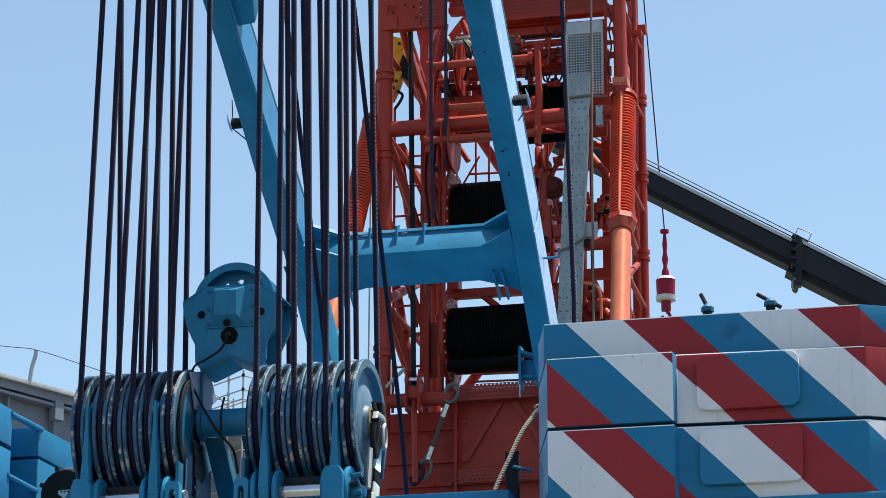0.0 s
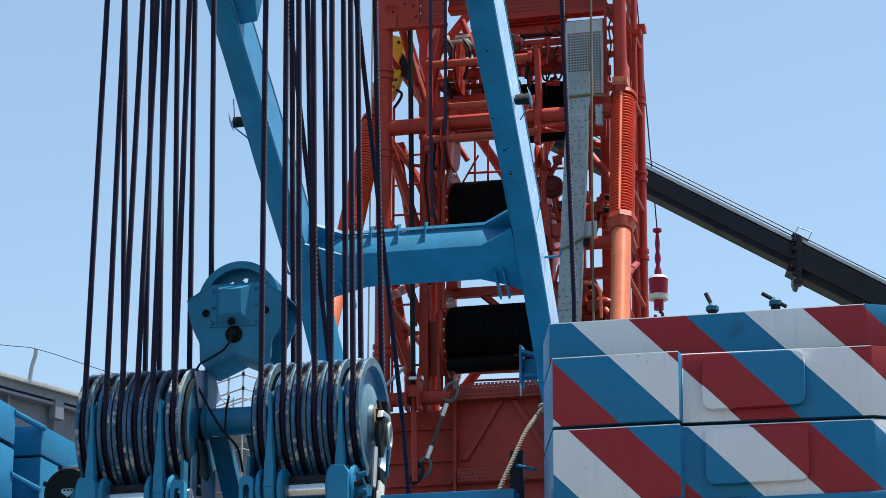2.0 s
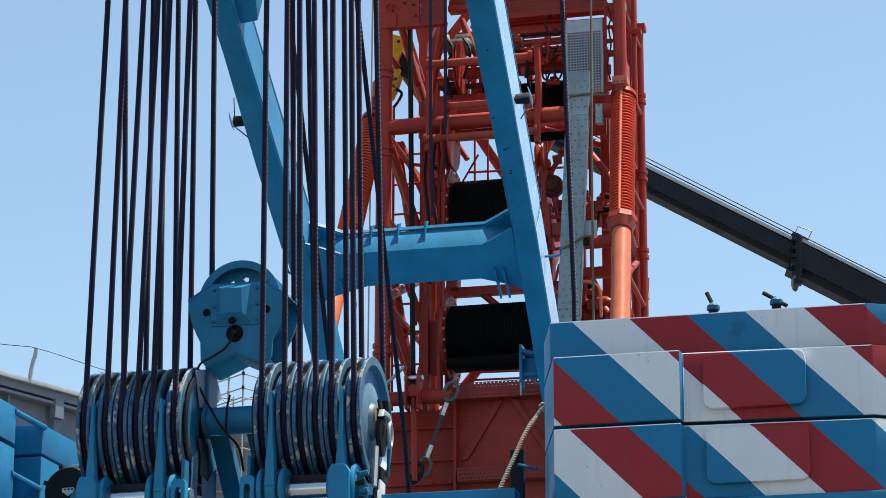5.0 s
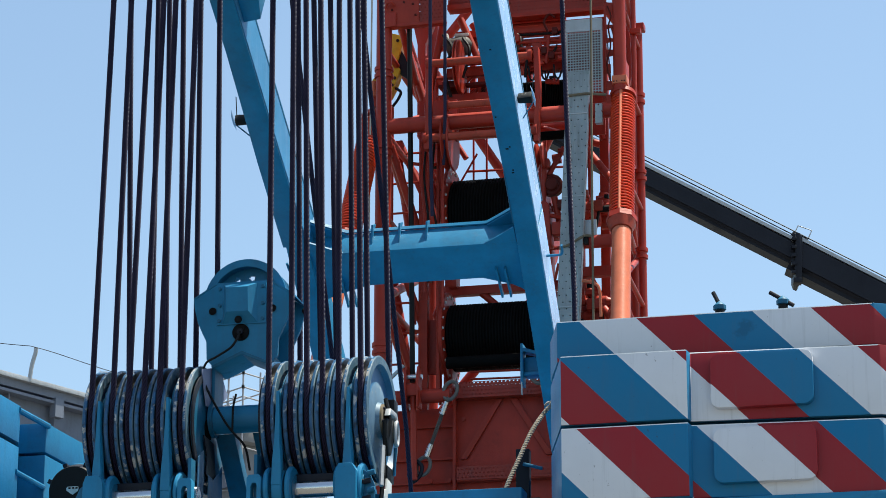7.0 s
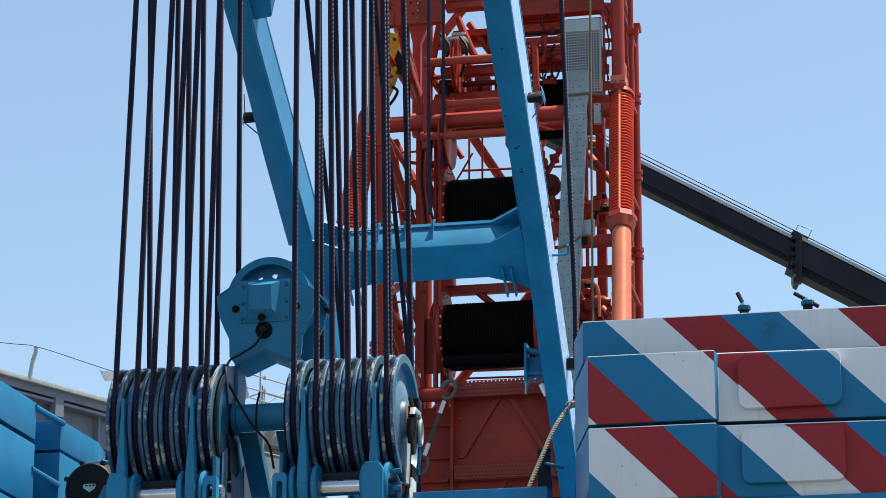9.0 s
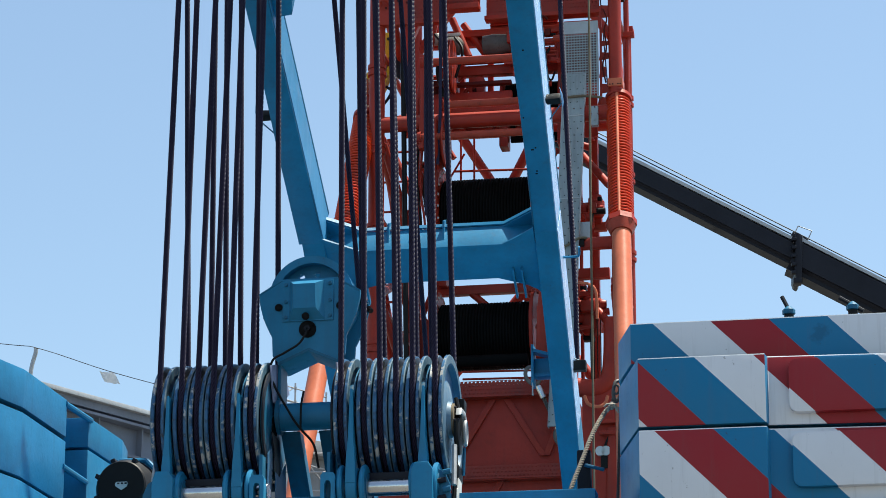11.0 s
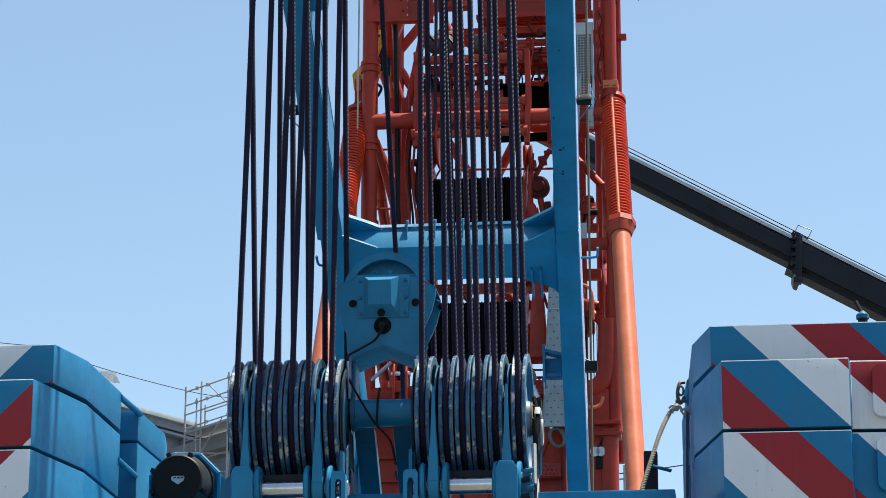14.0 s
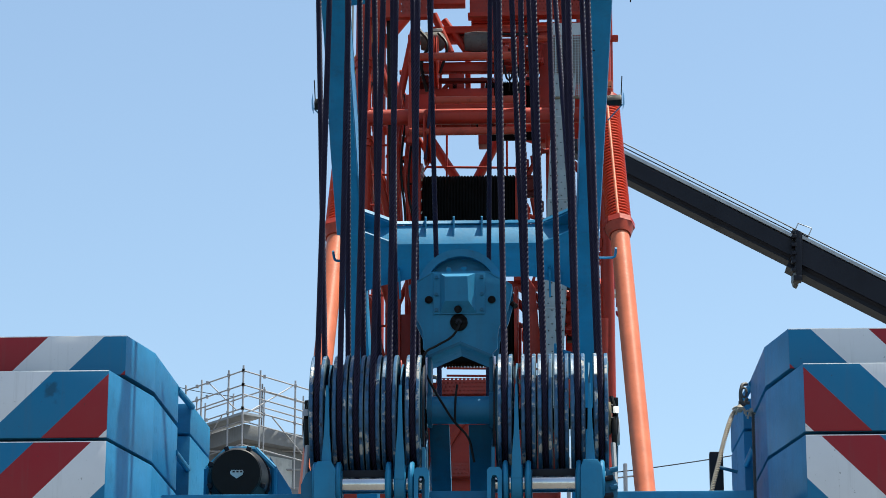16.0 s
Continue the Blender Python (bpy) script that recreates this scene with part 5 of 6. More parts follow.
def rope_drum(z, r, y, x0, x1, label):
    t = thing("rope_drum", ((x0 + x1) / 2, y, z - r), label, "winch drum", "winch drums")
    prof = []
    n = 30
    w = (x1 - x0) / n
    for k in range(n):
        prof += [(x0 + w * k, r - 0.014), (x0 + w * (k + 0.3), r), (x0 + w * (k + 0.7), r)]
    prof += [(x1, r - 0.014)]
    part("barrel", lathe([(x0, 0.05)] + prof + [(x1, 0.05)], (0, y, z), "x", 48), DRUM, t)
    big = r + (0.14 if r > 0.3 else 0.05)
    for x in (x0 - 0.03, x1 + 0.03):
        flange = part("flange", lathe([(-0.02, 0.05), (-0.02, big - 0.006), (-0.014, big), (0.014, big), (0.02, big - 0.006), (0.02, 0.05)], (x, y, z), "x", 48), RED, t)
        part("bearing_arm", box((x - 0.05, y - 0.1, z - r - 0.35), (x + 0.05, y + 0.1, z + 0.1), 0.02), RED, t)
        if r < 0.3 or x > x0:
            continue
        for k in range(24):
            q = radians(k * 15)
            dy, dz = (big - 0.05) * math.cos(q), (big - 0.05) * math.sin(q)
            part("flange_bolt", rod((x + 0.018, y + dy, z + dz), (x + 0.032, y + dy, z + dz), 0.014, 6), WHITE, flange)
    return t


tube_part("guide_roller", (-0.06, 1.9, 12.47), (0.52, 1.9, 12.47), 0.05, mat=DRUM, seg=16, label="dark guide roller")
rope_drum(11.55, 0.43, 1.85, -0.77, 0.22, "black grooved winch drum between red flanges")
rope_drum(10.182, 0.362, 1.75, -0.79, 0.20, "black grooved winch drum above a guide roller")
rope_drum(12.90, 0.2, 1.9, -0.1, 0.48, "small black winch drum high in the boom")


# ---- backstop cylinders with coil springs ----
def backstop(s):
    a = Vector((1.206, 1.164, 12.76)) if s > 0 else Vector((-1.525, 1.25, 12.74))
    b = Vector((1.492, -1.283, 7.75)) if s > 0 else Vector((-1.690, -1.36, 7.75))
    d = (b - a).normalized()
    t = thing("backstop_cylinder", (b.x, b.y, 5.75), "salmon boom backstop cylinder with a red coil spring", "cylinder", "backstops")
    L = (b - a).length

    def p(k):
        return a + d * k
    part("barrel", rod(p(2.24), p(L + 0.3), 0.098, 28), ORANGE, t)
    part("barrel_neck", rod(p(2.16), p(2.245), 0.07, 24, 0.097), ORANGE, t)
    # dark red puts shade into the gaps between the spring's coils
    part("inner_tube", rod(p(0.1), p(2.18), 0.07, 20), DARK_RED, t)
    part("collar", rod(p(2.05), p(2.12), 0.162, 8), RED, t)
    part("end_cup", rod(p(2.12), p(2.23), 0.15, 24, 0.112), BAR, t, "grimy spring cup")
    part("top_plate", rod(p(0.22), p(0.27), 0.14, 24), RED, t)
    u = d.orthogonal().normalized()
    w = d.cross(u)
    turns, n = 42, 14
    pts = []
    for k in range(turns * n + 1):
        g = k / (turns * n)
        ang = k / n * math.tau
        pts.append(p(0.29 + 1.75 * g) + (u * math.cos(ang) + w * math.sin(ang)) * 0.121)
    part("coil_spring", hose(pts, 0.0138, 7), SPRING, t)
    f = Vector((0, -0.145, -0.03))
    if s > 0:
        part("guide_rod", rod(p(0.1) + f, p(2.05) + f, 0.018, 10), ORANGE, t)
    if s > 0:
        cap = part("cap", box((a.x - 0.085, a.y - 0.24, a.z - 0.11), (a.x + 0.075, a.y - 0.06, a.z - 0.02), 0.008), ORANGE, t)
        # black dots stand for the dark inside small holes
        for q in (-0.06, -0.03, 0.025, 0.05):
            part("cap_hole_dot", rod((a.x + q, a.y - 0.243, a.z - 0.09), (a.x + q, a.y - 0.238, a.z - 0.09), 0.008, 8), BLACK, cap)
    part("cap_pin", rod((a.x, a.y - 0.14, a.z + 0.05), (a.x, a.y - 0.14, a.z + 0.22), 0.025, 10), ORANGE, t)
    part("head_lug", box((a.x - 0.05, a.y - 0.1, a.z - 0.1), (a.x + 0.05, a.y + 0.1, a.z + 0.2), 0.01), RED, t)
    part("foot_seat", box((b.x - 0.16, b.y - 0.16, 5.75), (b.x + 0.16, b.y + 0.16, 7.52), 0.02), BLUE, t)
    return t


backstop(1)
backstop(-1)

# ---- long zinc cable tray on the boom ----
tray = thing("cable_tray", (0.65, 1.42, 10.0), "grey galvanised perforated cable tray fixed to the boom", "cable tray")
part("mesh_panel", prism([(0.636, 13.27), (1.022, 13.27), (1.022, 12.56), (0.89, 12.56), (0.89, 12.77), (0.636, 12.77)], xz, (0.918, 0.922)), ZINC_MESH, tray)
part("top_panel", prism([(0.636, 13.40), (1.022, 13.40), (1.022, 13.262), (0.636, 13.262)], xz, (0.912, 0.924)), ZINC, tray)
for x in (0.634, 1.022):
    part("rim_fold", box((x - 0.004, 0.912, 12.78 if x < 0.8 else 12.56), (x + 0.004, 0.96, 13.40)), ZINC, tray)


def tray_line(u, v, w):
    """The channel leans a little: u across from its middle, v the height."""
    return (0.63 + (v - 10.084) * 0.0527 + u, 0.92 + w, v)


part("channel", prism([(-0.116, 12.80), (0.112, 12.80), (0.121, 8.95), (-0.121, 8.95)], tray_line, (-0.03, -0.01)), ZINC_DOTS, tray)
# dark sheets added behind channel and mesh to paint the shade in their holes
part("channel_back", prism([(-0.112, 12.79), (0.108, 12.79), (0.117, 8.96), (-0.117, 8.96)], tray_line, (0.012, 0.02)), CHARCOAL, tray, "dark sheet added to shade the channel holes")
part("mesh_back", prism([(0.645, 13.26), (1.015, 13.26), (1.015, 12.72), (0.645, 12.72)], xz, (0.95, 0.958)), DARK_RED, tray, "dark red sheet added to shade the mesh holes")
for u in (-0.118, 0.116):
    part("channel_fold", prism([(u - 0.004, 12.80), (u + 0.004, 12.80), (u + 0.004, 8.95), (u - 0.004, 8.95)], tray_line, (-0.03, 0.05)), ZINC, tray)
for v in (12.32, 11.4, 10.2):
    part("channel_joint", prism([(-0.119, v), (0.117, v), (0.117, v + 0.012), (-0.119, v + 0.012)], tray_line, (-0.036, -0.029)), ZINC, tray)
part("strap", hose(curve_pts([tray_line(-0.125, 10.84, -0.035), tray_line(0.0, 10.885, -0.045), tray_line(0.125, 10.96, -0.035), tray_line(0.2, 10.97, 0.0)]), 0.014), OLD_HEMP, tray, "pale rope lashing")
part("strap", hose([tray_line(-0.13, 12.53, -0.04), tray_line(0.1, 12.54, -0.04), tray_line(0.30, 12.52, -0.01)], 0.015), OLD_HEMP, tray, "pale rope lashing")
part("side_box", box((0.945, 0.88, 12.20), (1.02, 0.95, 12.42), 0.006), ZINC_DOTS, tray)
part("end_plate", box((0.80, 0.96, 10.92), (0.93, 0.975, 11.16), 0.004), ZINC, tray)
part("black_pad", box((0.80, 0.90, 10.88), (0.85, 0.97, 10.97), 0.01), BLACK, tray)
part("stand_off", box((0.74, 0.93, 12.34), (0.80, 0.985, 12.42), 0.004), ZINC, tray)
part("stand_off", box((0.70, 0.93, 10.90), (0.76, 1.0, 10.97), 0.004), ZINC, tray)

# ---- ropes that hang along the boom ----
solo("pendant_rope", cable([(0.62, 0.62, 14.6), (0.88, -0.10, 10.0), (0.9, -0.2, 9.3)], 0.026, 0.25), ROPE, (0.88, -0.1, 9.3), "thick black pendant rope hanging before the cable tray", "wire rope", "pendant ropes", smooth=60)
solo("hemp_line", hose([(0.98, 0.55, 14.4), (0.985, 0.4, 11.0), (0.99, 0.3, 7.6)], 0.012), OLD_HEMP, (0.985, 0.4, 7.6), "pale fibre line hanging along the boom", "rope", "fibre lines", smooth=60)
solo("signal_cable", hose([(-1.50, 0.9, 14.4), (-1.50, 0.85, 10.0), (-1.49, 0.8, 9.3)], 0.009), HEMP, (-1.5, 0.9, 9.3), "thin pale cable along the boom chord", "cable", "fibre lines")
solo("hoist_line", hose([(-0.78, 0.6, 14.4), (-0.80, 0.7, 12.3), (-0.82, 0.9, 11.3)], 0.02), ROPE, (-0.8, 0.7, 11.3), "dark hoist rope running down into the boom", "wire rope", "hoist lines")
solo("hoist_line", hose([(-0.62, 0.6, 14.4), (-0.66, 0.8, 12.4), (-0.72, 1.0, 11.9)], 0.018), ROPE, (-0.66, 0.8, 11.9), "dark hoist rope running over the rollers", "wire rope", "hoist lines")

# ---- yellow sheave arm behind the chord ----
arm = thing("yellow_jib_arm", (-1.5, 2.0, 13.0), "yellow steel arm with a black pad behind the boom chord", "jib arm")
AX, AZ, AY = 0.10, -0.15, 1.55


def arm_at(u, v, w):
    return (u + AX, AY + w, v + AZ)


part("arm", prism([(-1.55, 13.84), (-1.42, 13.80), (-1.41, 13.70), (-1.49, 13.46), (-1.44, 13.40), (-1.50, 13.22), (-1.56, 13.10), (-1.74, 13.12), (-1.76, 13.3), (-1.62, 13.46)], arm_at, (0.0, 0.15), 0.01), YELLOW, arm)
part("pad", prism([(-1.44, 13.64), (-1.34, 13.46), (-1.34, 13.27), (-1.50, 13.40)], arm_at, (0.03, 0.09), 0.008), CHARCOAL, arm, "dark rubber pad")
for u, v in ((-1.50, 13.30), (-1.56, 13.36), (-1.53, 13.22), (-1.47, 13.74)):
    part("bolt", rod(arm_at(u, v, -0.012), arm_at(u, v, 0.0), 0.018, 8), RUST, arm)
part("chain", hose(curve_pts([arm_at(-1.50, 13.2, 0.05), arm_at(-1.44, 13.14, 0.03), arm_at(-1.47, 13.06, 0.03), arm_at(-1.53, 12.98, 0.03)]), 0.016), CHARCOAL, arm)
part("mount", rod(arm_at(-1.45, 13.7, 0.08), (XL, 2.4, 13.6), 0.05, 10), RED, arm)

# ---- antenna and lamp on the boom's flank ----
flank = thing("flank_bracket", (1.25, 1.4, 13.0), "red bracket with a small lamp on the boom flank", "bracket")
part("post", rod((1.27, 1.5, 12.6), (1.27, 1.5, 14.0), 0.03, 10), RED, flank)
part("bar", rod((1.15, 1.4, 13.85), (1.5, 1.4, 13.9), 0.008, 6), BLACK, flank)
part("tip", rod((1.5, 1.4, 13.83), (1.5, 1.4, 13.98), 0.008, 6), BLACK, flank)
part("clip", box((1.24, 1.42, 13.4), (1.36, 1.5, 13.46), 0.01), RED, flank)
part("lamp", box((1.2, 1.3, 13.78), (1.27, 1.38, 13.88), 0.01), BLACK, flank)

# ---- round black engine fan housing and rope post at the stern ----
fan = thing("fan_housing", (-1.685, -7.3, 5.9), "round black fan housing with a pale badge in a blue frame", "fan housing")
fc = Vector((-1.685, -7.3, 6.555))
part("drum", lathe([(0.0, 0.02), (0.0, 0.178), (0.012, 0.19), (0.03, 0.192), (0.10, 0.222), (0.34, 0.226), (0.40, 0.20), (0.5, 0.19), (0.5, 0.02)], fc, "y", 48), FAN, fan)
part("front_lip", lathe([(-0.004, 0.165), (-0.004, 0.18), (0.01, 0.186), (0.01, 0.165)], fc, "y", 48), BLACK, fan)
part("rim", lathe([(0.20, 0.21), (0.20, 0.238), (0.23, 0.238), (0.23, 0.21)], fc, "y", 44), CHARCOAL, fan)
part("badge", prism([(fc.x + 0.8 * u, fc.z + 0.8 * v) for u, v in ((-0.05, -0.01), (-0.055, 0.015), (-0.04, 0.03), (0.06, 0.03), (0.07, 0.015), (0.06, -0.015), (0.008, -0.05))], xz, (fc.y - 0.012, fc.y - 0.001)), WHITE, fan, "pale shield badge")
for k in range(3):
    part("badge_mark", box((fc.x - 0.025 + 0.028 * k, fc.y - 0.016, fc.z + 0.005), (fc.x - 0.008 + 0.028 * k, fc.y - 0.0125, fc.z + 0.017)), BLACK, fan)
ring = [(fc.x + 0.275 * math.cos(radians(22.5 + 45 * k)), fc.z + 0.275 * math.sin(radians(22.5 + 45 * k))) for k in range(8)]
for k in range(8):
    p0, p1 = ring[k], ring[(k + 1) % 8]
    part("frame_bar", rod((p0[0], fc.y + 0.30, p0[1]), (p1[0], fc.y + 0.30, p1[1]), 0.024, 8), BLUE, fan)
for k in range(-1, 6):
    q = radians(22 + 45 * k)
    part("toggle_clip", box((-0.018, -0.01, 0.198), (0.018, 0.08, 0.232), 0.006, Matrix.Translation(fc + Vector((0, 0.05, 0))) @ Matrix.Rotation(-q, 4, "Y")), CHARCOAL, fan)
part("cradle", box((fc.x - 0.3, fc.y - 0.05, 5.9), (fc.x + 0.55, fc.y + 0.5, 6.36), 0.015), BLUE, fan)
part("side_plate", prism([(fc.x + 0.2, 6.36), (fc.x + 0.42, 6.36), (fc.x + 0.38, 6.5), (fc.x + 0.22, 6.75)], xz, (fc.y + 0.3, fc.y + 0.33)), BLUE, fan)

post = thing("rope_post", (1.83, -7.6, 5.9), "dark blue post and box with a lever beside the counterweight", "post")
part("box", box((1.70, -7.62, 5.9), (2.05, -7.3, 6.2), 0.015), BLUE_DARK, post)
part("post", box((1.80, -7.6, 6.19), (1.90, -7.52, 6.62), 0.012), CHARCOAL, post)
part("lever", rod((1.86, -7.62, 6.5), (2.0, -7.62, 6.46), 0.013, 8), BLUE_DARK, post)
part("cleat", rod((1.72, -7.62, 6.23), (1.98, -7.62, 6.23), 0.02, 8), BLACK, post)

solo("tag_line", cable(curve_pts([(2.055, -7.38, 7.02), (2.03, -7.38, 6.99), (1.986, -7.40, 6.94), (1.925, -7.60, 6.75), (1.862, -7.76, 6.51), (1.79, -7.93, 6.23), (1.74, -8.0, 5.95)]), 0.0175, 0.075, 3, 0.006), HEMP, (1.9, -7.7, 5.95), "pale twisted hemp rope tied to the counterweight", "rope", "fibre lines", smooth=60)
knot = thing("rope_shackle", (2.06, -7.4, 6.9), "grey shackle and knotted rope ends at the counterweight", "shackle")
part("shackle", hose(curve_pts([(2.10, -7.35, 7.19), (2.065, -7.38, 7.17), (2.05, -7.4, 7.08), (2.07, -7.4, 7.02), (2.10, -7.38, 7.07)]), 0.014), MOTOR, knot)
part("pin", rod((2.035, -7.4, 7.035), (2.115, -7.39, 7.035), 0.013, 8), MOTOR, knot)
part("link", hose([(2.075 + 0.02 * math.cos(q), -7.41, 7.11 + 0.035 * math.sin(q)) for q in [k * math.tau / 14 for k in range(15)]], 0.009), MOTOR, knot)
for cx, cz in ((2.04, 6.985), (2.125, 6.955)):
    for dx, dz in ((-0.055, -0.01), (-0.03, -0.05), (0.04, -0.02), (0.05, -0.06)):
        part("loose_end", hose(curve_pts([(cx, -7.42, cz), (cx + dx * 0.5, -7.44, cz + 0.012 + dz * 0.4), (cx + dx, -7.43, cz + dz)], 5), 0.008, 6), HEMP, knot)
    part("knot", lathe([(-0.03, 0.01), (-0.018, 0.022), (-0.006, 0.018), (0.004, 0.028), (0.018, 0.02), (0.03, 0.01)], (cx, -7.42, cz), "z", 12), HEMP, knot)
part("chain", cable([(2.125, -7.62, 6.90), (2.11, -7.82, 6.0)], 0.013, 0.06, 3), MOTOR, knot)

# ---- far hook, its line ending free above the view ----
HOOK = [(0, 4.634), (1, 4.529), (2, 4.439), (3, 4.305), (4, 4.155), (5, 3.946), (6, 3.707), (7, 3.54), (8, 3.468), (16, 3.437)]     # seconds, x of the hook, placed to fit the camera's view, at last hidden behind the boom
hook = thing("hook_ball", (HOOK[0][1], 46.0, 22.9), "maroon overhaul ball with a white band and a hook", "crane hook", turns=False)
hx, hy, hz = HOOK[0][1], 46.0, 24.1
part("ball", lathe([(-0.25, 0.1), (-0.25, 0.24), (0.22, 0.26), (0.30, 0.2), (0.33, 0.1)], (hx, hy, hz), "z", 20), MAROON, hook)
part("band", lathe([(-0.36, 0.1), (-0.34, 0.26), (-0.22, 0.275), (-0.2, 0.2)], (hx, hy, hz), "z", 20), WHITE, hook)
part("top_band", lathe([(0.21, 0.2), (0.22, 0.265), (0.30, 0.215), (0.31, 0.1)], (hx, hy, hz), "z", 20), WHITE, hook)
part("shank", rod((hx, hy, hz - 0.62), (hx, hy, hz - 0.3), 0.13, 14), MAROON, hook)
pts = [(hx + 0.10 * math.sin(q), hy, hz - 0.78 + 0.12 * math.cos(q)) for q in [radians(k) for k in range(0, 300, 20)]]
part("hook", hose(pts, 0.045), MAROON, hook)
part("swivel", lathe([(0.3, 0.1), (0.45, 0.1), (0.6, 0.05), (0.8, 0.09), (1.0, 0.05), (1.2, 0.07), (1.5, 0.04), (1.55, 0.12), (1.62, 0.12), (1.65, 0.03)], (hx, hy, hz), "z", 12), MAROON, hook)
part("line", rod((hx, hy, hz + 1.6), (hx - 0.8, hy, hz + 14), 0.018, 6), ROPE, hook)

# ---- far background: another crane's boom, viaduct, scaffold ----
far_boom = thing("telescopic_boom", (11.0, 30, 0), "charcoal telescopic boom of a second crane with a pale edge", "crane boom", turns=False)
BY = 30.0


def slanted(ax, az, bx, bz, h, d, bev, y=BY):
    """A bar with rounded long edges from a to b, h high across its axis and d deep."""
    a, b = Vector((ax, y, az)), Vector((bx, y, bz))
    x = (b - a).normalized()
    m = Matrix.Translation(a) @ Matrix((x, Vector((0, 1, 0)), x.cross(Vector((0, 1, 0))))).transposed().to_4x4()
    bm = bmesh.new()
    hexa(bm, (0, -d / 2, -h / 2), ((b - a).length, d / 2, h / 2))
    if bev:
        bmesh.ops.bevel(bm, geom=[e for e in bm.edges if abs((e.verts[0].co - e.verts[1].co).normalized().x) > 0.9], offset=bev, segments=3, affect="EDGES")
    bmesh.ops.transform(bm, matrix=m, verts=bm.verts)
    bmesh.ops.recalc_face_normals(bm, faces=bm.faces)
    return bm


U = Vector((0.879, -0.477))     # direction of the boom down to the right


def on_far(s, off):
    """A place s metres along the boom's middle line, off metres across it (up positive)."""
    return (6.10 + U.x * s + 0.477 * off, 19.93 + U.y * s + 0.879 * off)


a, b = on_far(-6, 0.09), on_far(0.3, 0.09)
part("inner_section", slanted(*a, *b, 0.52, 0.6, 0.1), CHARCOAL, far_boom)
a, b = on_far(0.2, 0.07), on_far(42, 0.07)
part("outer_section", slanted(*a, *b, 0.75, 0.75, 0.14), CHARCOAL, far_boom)
a, b = on_far(-6, 0.30), on_far(0.0, 0.33)
part("upper_edge", slanted(*a, *b, 0.07, 0.58, 0.0), ZINC, far_boom, "pale upper edge")
a, b = on_far(0.05, 0.395), on_far(40, 0.395)
part("upper_edge", slanted(*a, *b, 0.07, 0.62, 0.0), ZINC, far_boom, "pale upper edge")


def collar_at(k, d):
    """Places on the upright collar: k metres up from its middle, d metres along the boom."""
    p = on_far(0.29 + d, 0.0)
    return (p[0] + 0.05 * k, p[1] + k)


collar = part("collar", prism([collar_at(k, d) for k, d in ((-0.50, -0.02), (-0.50, 0.06), (-0.42, 0.10), (0.42, 0.10), (0.50, 0.06), (0.50, -0.04), (0.42, -0.06), (-0.42, -0.06))], xz, (BY - 0.42, BY + 0.42), 0.015), CHARCOAL, far_boom)
for k in (-0.40, -0.22, -0.04, 0.14, 0.32):
    q = collar_at(k, -0.09)
    part("collar_lug", box((q[0] - 0.05, BY - 0.45, q[1] - 0.035), (q[0] + 0.05, BY - 0.3, q[1] + 0.035), 0.01), CHARCOAL, collar)
q = collar_at(-0.53, 0.02)
part("clamp", box((q[0] - 0.10, BY - 0.44, q[1] - 0.05), (q[0] + 0.08, BY - 0.2, q[1] + 0.06), 0.015), CHARCOAL, far_boom)
for o in (0.46, 0.54):
    p0, p1 = on_far(-6, o), on_far(40, o)
    part("boom_line", rod((p0[0], BY - 0.1, p0[1]), (p1[0], BY - 0.1, p1[1]), 0.012, 6), BLACK, far_boom)
pp = [on_far(0.0, 0.45), on_far(-0.02, 0.72), on_far(0.28, 0.76), on_far(0.3, 0.47)]
part("guard_hoop", hose([(q[0], BY, q[1]) for q in pp], 0.014), ZINC, far_boom)
part("rope_guide", slanted(*on_far(-0.05, 0.46), *on_far(0.3, 0.46), 0.12, 0.3, 0.03), CHARCOAL, far_boom)

# viaduct girder that runs away behind the crane
via = thing("viaduct", (-8.5, 32, 0), "grey steel viaduct girder on a pale concrete pier", "viaduct", turns=False)
VA, VB = Vector((-20.0, 17.6, 0)), Vector((-5.4, 36.0, 0))
vd = (VB - VA).normalized()
vn = Vector((vd.y, -vd.x, 0))
VM = Matrix.Translation(VA - Vector((0, 0, 0.09))) @ Matrix((vd, -vn, Vector((0, 0, 1)))).transposed().to_4x4()
VL = (VB - VA).length
part("deck", box((0, 0.0, 17.30), (VL, 6, 17.53), 0.0, VM), GREY, via)
part("parapet", box((0, -0.12, 17.46), (VL, 0.05, 17.56), 0.01, VM), ZINC, via)
part("web", box((0, 0.25, 16.55), (VL, 0.3, 17.30), 0.0, VM), GREY, via)
part("bottom_flange", box((0, 0.1, 16.50), (VL, 0.5, 16.56), 0.0, VM), GREY, via)
part("top_flange", box((0, -0.02, 17.18), (VL, 0.3, 17.24), 0.0, VM), GREY, via)
for k in range(18):
    x = 0.6 + k * 1.3
    part("stiffener", box((x, 0.08, 16.55), (x + 0.04, 0.26, 17.2), 0.0, VM), GREY, via)
    part("bracket", box((x - 0.1, -0.06, 16.9), (x + 0.14, 0.1, 17.3), 0.0, VM), GREY, via) if k % 4 == 1 else None
part("pier_head", box((12.6, 0.1, 15.6), (15.2, 3, 16.5), 0.03, VM), CONCRETE, via)
part("pier", box((13.2, 0.6, 0), (14.8, 2.4, 15.6), 0.03, VM), CONCRETE, via)
part("pier_head", box((20.0, 0.1, 15.4), (23.0, 3, 16.5), 0.03, VM), CONCRETE, via)
part("pier", box((20.6, 0.6, 0), (22.4, 2.4, 15.4), 0.03, VM), CONCRETE, via)
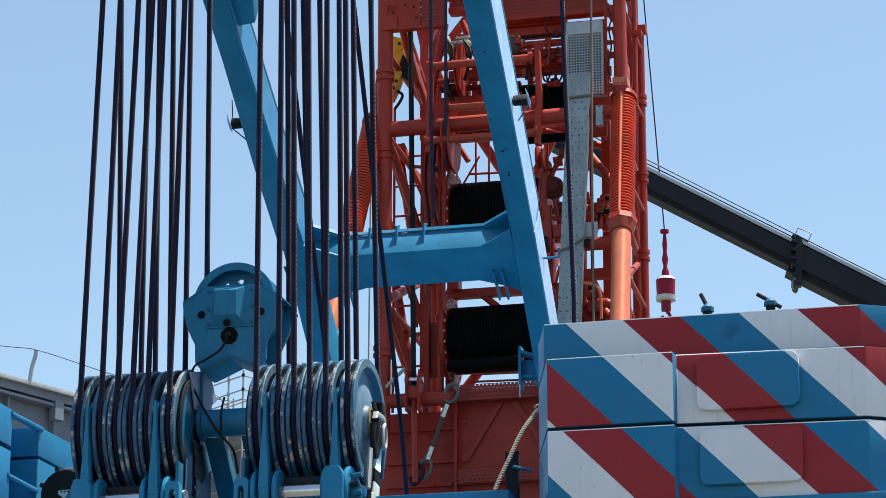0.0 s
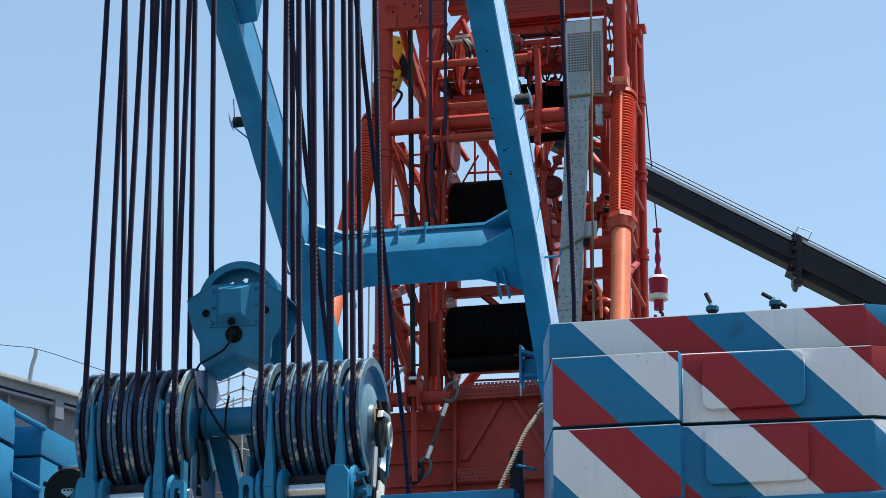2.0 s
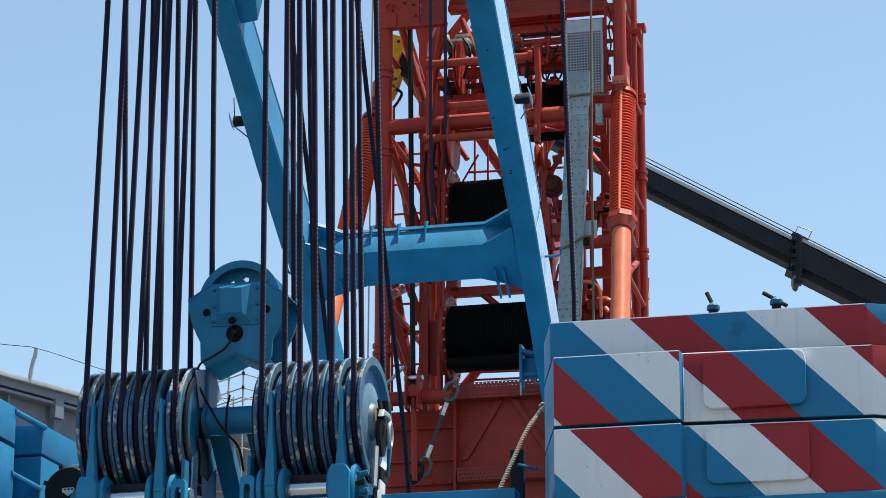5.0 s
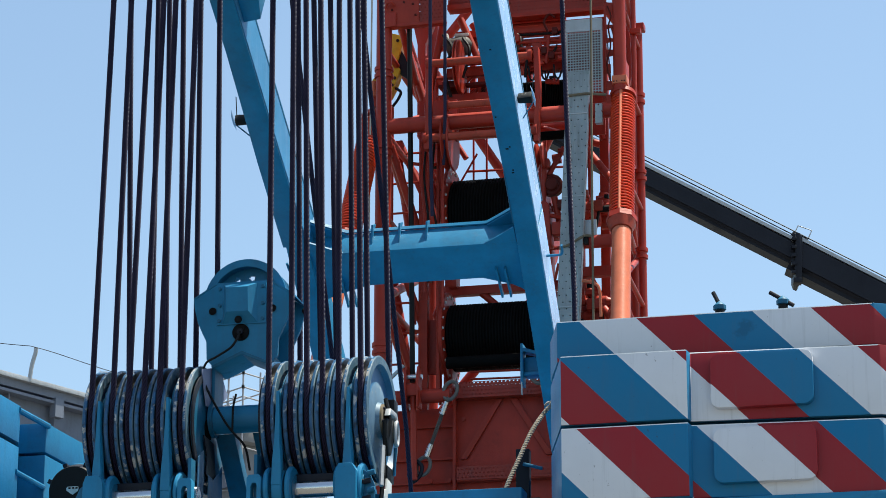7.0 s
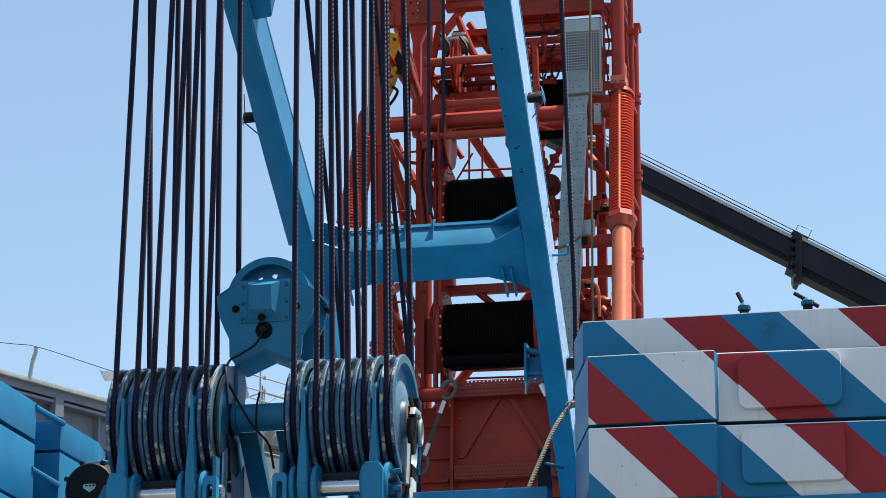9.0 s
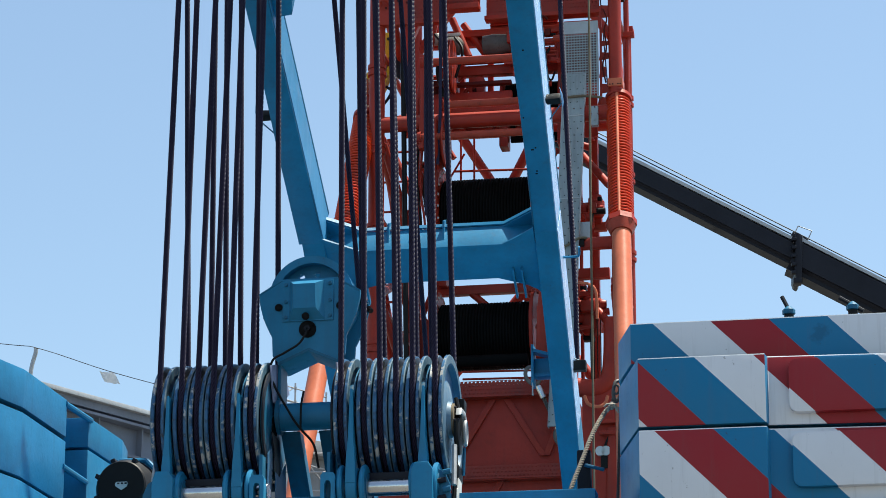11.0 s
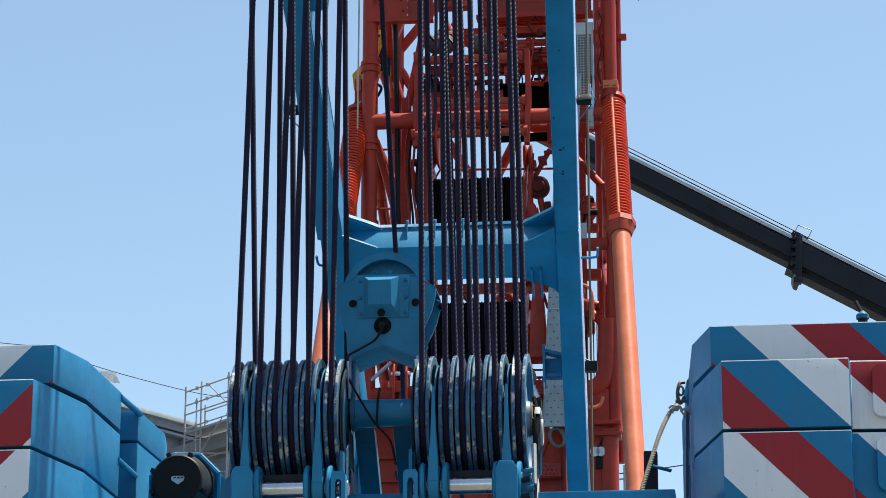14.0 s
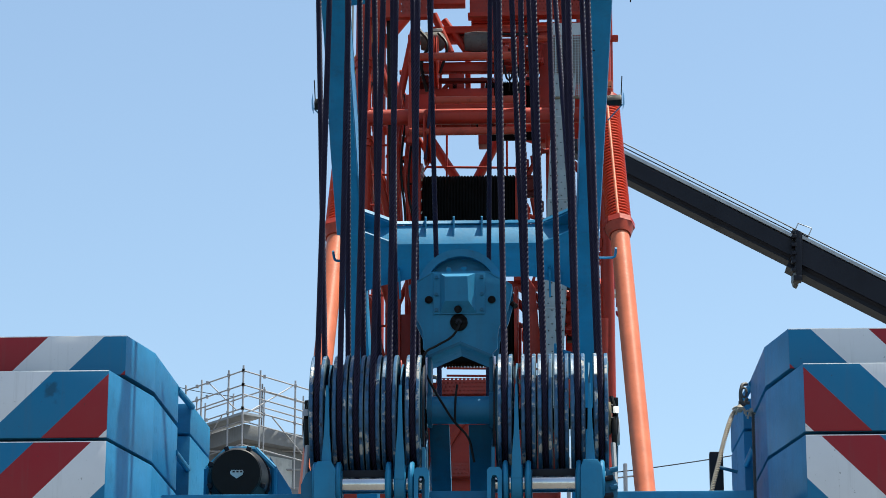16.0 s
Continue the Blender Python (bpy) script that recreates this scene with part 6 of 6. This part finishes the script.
for k in range(9):
    part("louvre", box((15.4, 0.2, 15.45 + k * 0.115), (19.5, 0.32, 15.52 + k * 0.115), 0.0, VM), CHARCOAL, via)

pole = thing("bent_pole", (-9.4, 30.6, 17.5), "grey bent pole with a slack wire on the viaduct", "pole", turns=False)
part("pole", hose(curve_pts([(-9.61, 30.55, 17.4), (-9.57, 30.55, 17.75), (-9.51, 30.55, 18.0), (-9.50, 30.55, 18.12)]), 0.045), ZINC, pole)
part("wire", hose(curve_pts([(-14, 30.5, 18.6), (-10.2, 30.5, 18.2), (-9.4, 30.55, 18.1), (-8.0, 31.5, 17.85), (-6.5, 33, 17.8), (-5.6, 34, 17.9)]), 0.008, 5), CHARCOAL, pole)

scaf = thing("scaffold", (-5.1, 31, 14.4), "brown tube scaffold with three rails round a concrete roof corner", "scaffold", turns=False)
TUBE = paint("weathered_scaffold_tube", (0.38, 0.37, 0.38), rough=0.5, metal=0.3)
C0 = Vector((-5.1, 30.0, 0))
L1, R1 = Vector((-6.45, 31.6, 0)), Vector((-3.5, 32.0, 0))
for e0, e1, ks in ((C0, L1, (0, 0.25, 0.72, 1.0)), (C0, R1, (0.2, 0.62, 1.0))):
    for k in ks:
        q = e0.lerp(e1, k)
        part("post", rod((q.x, q.y, 15.2), (q.x, q.y, 17.53), 0.02, 8), TUBE, scaf)
    for z in (17.42, 17.12, 16.92, 16.62):
        part("rail", rod((e0.x, e0.y, z), (e1.x, e1.y, z), 0.016, 8), TUBE, scaf)
    e2 = e1 + Vector((0.3, 1.2, 0))
    e3 = e0 + Vector((0.3, 1.2, 0))
    for z in (17.3, 16.95):
        part("rail", rod((e3.x, e3.y, z), (e2.x, e2.y, z), 0.016, 8), TUBE, scaf)
    for k in (0.0, 0.5, 1.0):
        q = e3.lerp(e2, k)
        part("post", rod((q.x, q.y, 16.2), (q.x, q.y, 17.45), 0.018, 8), TUBE, scaf)
part("plank", box((0, 0, 16.5), ((L1 - C0).length, 0.5, 16.55), 0.0, Matrix.Translation(C0) @ Matrix.Rotation(math.atan2((L1 - C0).y, (L1 - C0).x), 4, "Z") @ Matrix.Translation((0, -0.5, 0))), ZINC, scaf)
for k, z in enumerate((16.0, 15.6, 15.2)):
    part("ledger", rod((-6.6, 31.2, z), (-3.4, 31.6, z + 0.1), 0.022, 8), TUBE, scaf)
for e0, e1 in ((C0, L1), (C0, R1)):
    for k in range(4):
        q = e0.lerp(e1, (0.0, 0.25, 0.62, 0.8)[k])
        for z in (17.42, 17.12, 16.62):
            part("coupler", box((q.x - 0.03, q.y - 0.04, z - 0.035), (q.x + 0.03, q.y + 0.02, z + 0.035), 0.008), TUBE, scaf)
        if k % 2:
            part("post", rod((q.x, q.y, 15.4), (q.x, q.y, 17.2), 0.016, 8), TUBE, scaf)
    part("brace", rod(e0.lerp(e1, 0.1) + Vector((0, 0, 16.62)), e0.lerp(e1, 0.6) + Vector((0, 0, 17.42)), 0.014, 6), TUBE, scaf)
    part("brace", rod(e0.lerp(e1, 0.95) + Vector((0, 0, 15.6)), e0.lerp(e1, 0.35) + Vector((0, 0, 16.6)), 0.014, 6), TUBE, scaf)
    for z in (16.35, 15.85):
        part("ledger", rod((e0.x, e0.y, z), (e1.x, e1.y, z), 0.016, 6), TUBE, scaf)
roof = thing("concrete_tower", (-4.9, 33, 0), "pale concrete building corner below the scaffold", "building", turns=False)
m = Matrix.Translation((-5.1, 30.5, 0)) @ Matrix.Rotation(radians(41), 4, "Z")
part("roof_slab", box((0, 0, 16.1), (2.6, 2.6, 16.42), 0.02, m), CONCRETE, roof)
part("wall", box((0.25, 0.25, 0), (2.4, 2.4, 16.1), 0.02, m), CONCRETE, roof)
part("panel", box((0.2, 0.5, 15.3), (0.25, 1.4, 15.95), 0.0, m), GREY, roof)
part("panel", box((0.5, 0.2, 15.3), (1.4, 0.25, 15.9), 0.0, m), WHITE, roof)

wires = thing("power_pole", (6.0, 40, 0), "thin far power pole with slack wires", "pole", turns=False)
for x, zt, y in ((1.85, 17.95, 40), (3.2, 17.8, 40)):
    part("mast", rod((x, y, 0), (x, y, zt), 0.05, 8), TUBE, wires)
    part("arm", rod((x - 0.25, y, zt - 0.35), (x + 0.2, y, zt - 0.3), 0.02, 6), TUBE, wires)
part("wire", hose(curve_pts([(0, 40, 17.35), (2.6, 40, 17.55), (5.5, 40, 17.95), (8, 40, 18.45)]), 0.014, 5), CHARCOAL, wires)

flag = thing("wire_flag", (-8.05, 31.4, 17.6), "small white plastic sheet hanging on the slack wire", "flag", turns=False)
bm = bmesh.new()
grid = [[bm.verts.new((-8.28 + 0.34 * i / 5 + 0.03 * j, 31.4 + 0.03 * math.sin(i * 1.3 + j), 17.86 - 0.05 * i / 5 - 0.24 * j / 4 - 0.015 * (i % 2))) for j in range(5)] for i in range(6)]
for i in range(5):
    for j in range(4):
        bm.faces.new((grid[i][j], grid[i + 1][j], grid[i + 1][j + 1], grid[i][j + 1]))
bmesh.ops.solidify(bm, geom=bm.faces[:], thickness=0.006)
part("sheet", bm, SHEET, flag)


def motions():
    for ob in TURNING:
        b = Matrix.Translation(BASE[ob])
        walk(ob, [(t, pose(0, 0, 0, 0, 0, a) @ b) for t, a in SLEW])
    walk(hook, [(t, pose(x, 46.0, 22.9)) for t, x in HOOK])


motions()
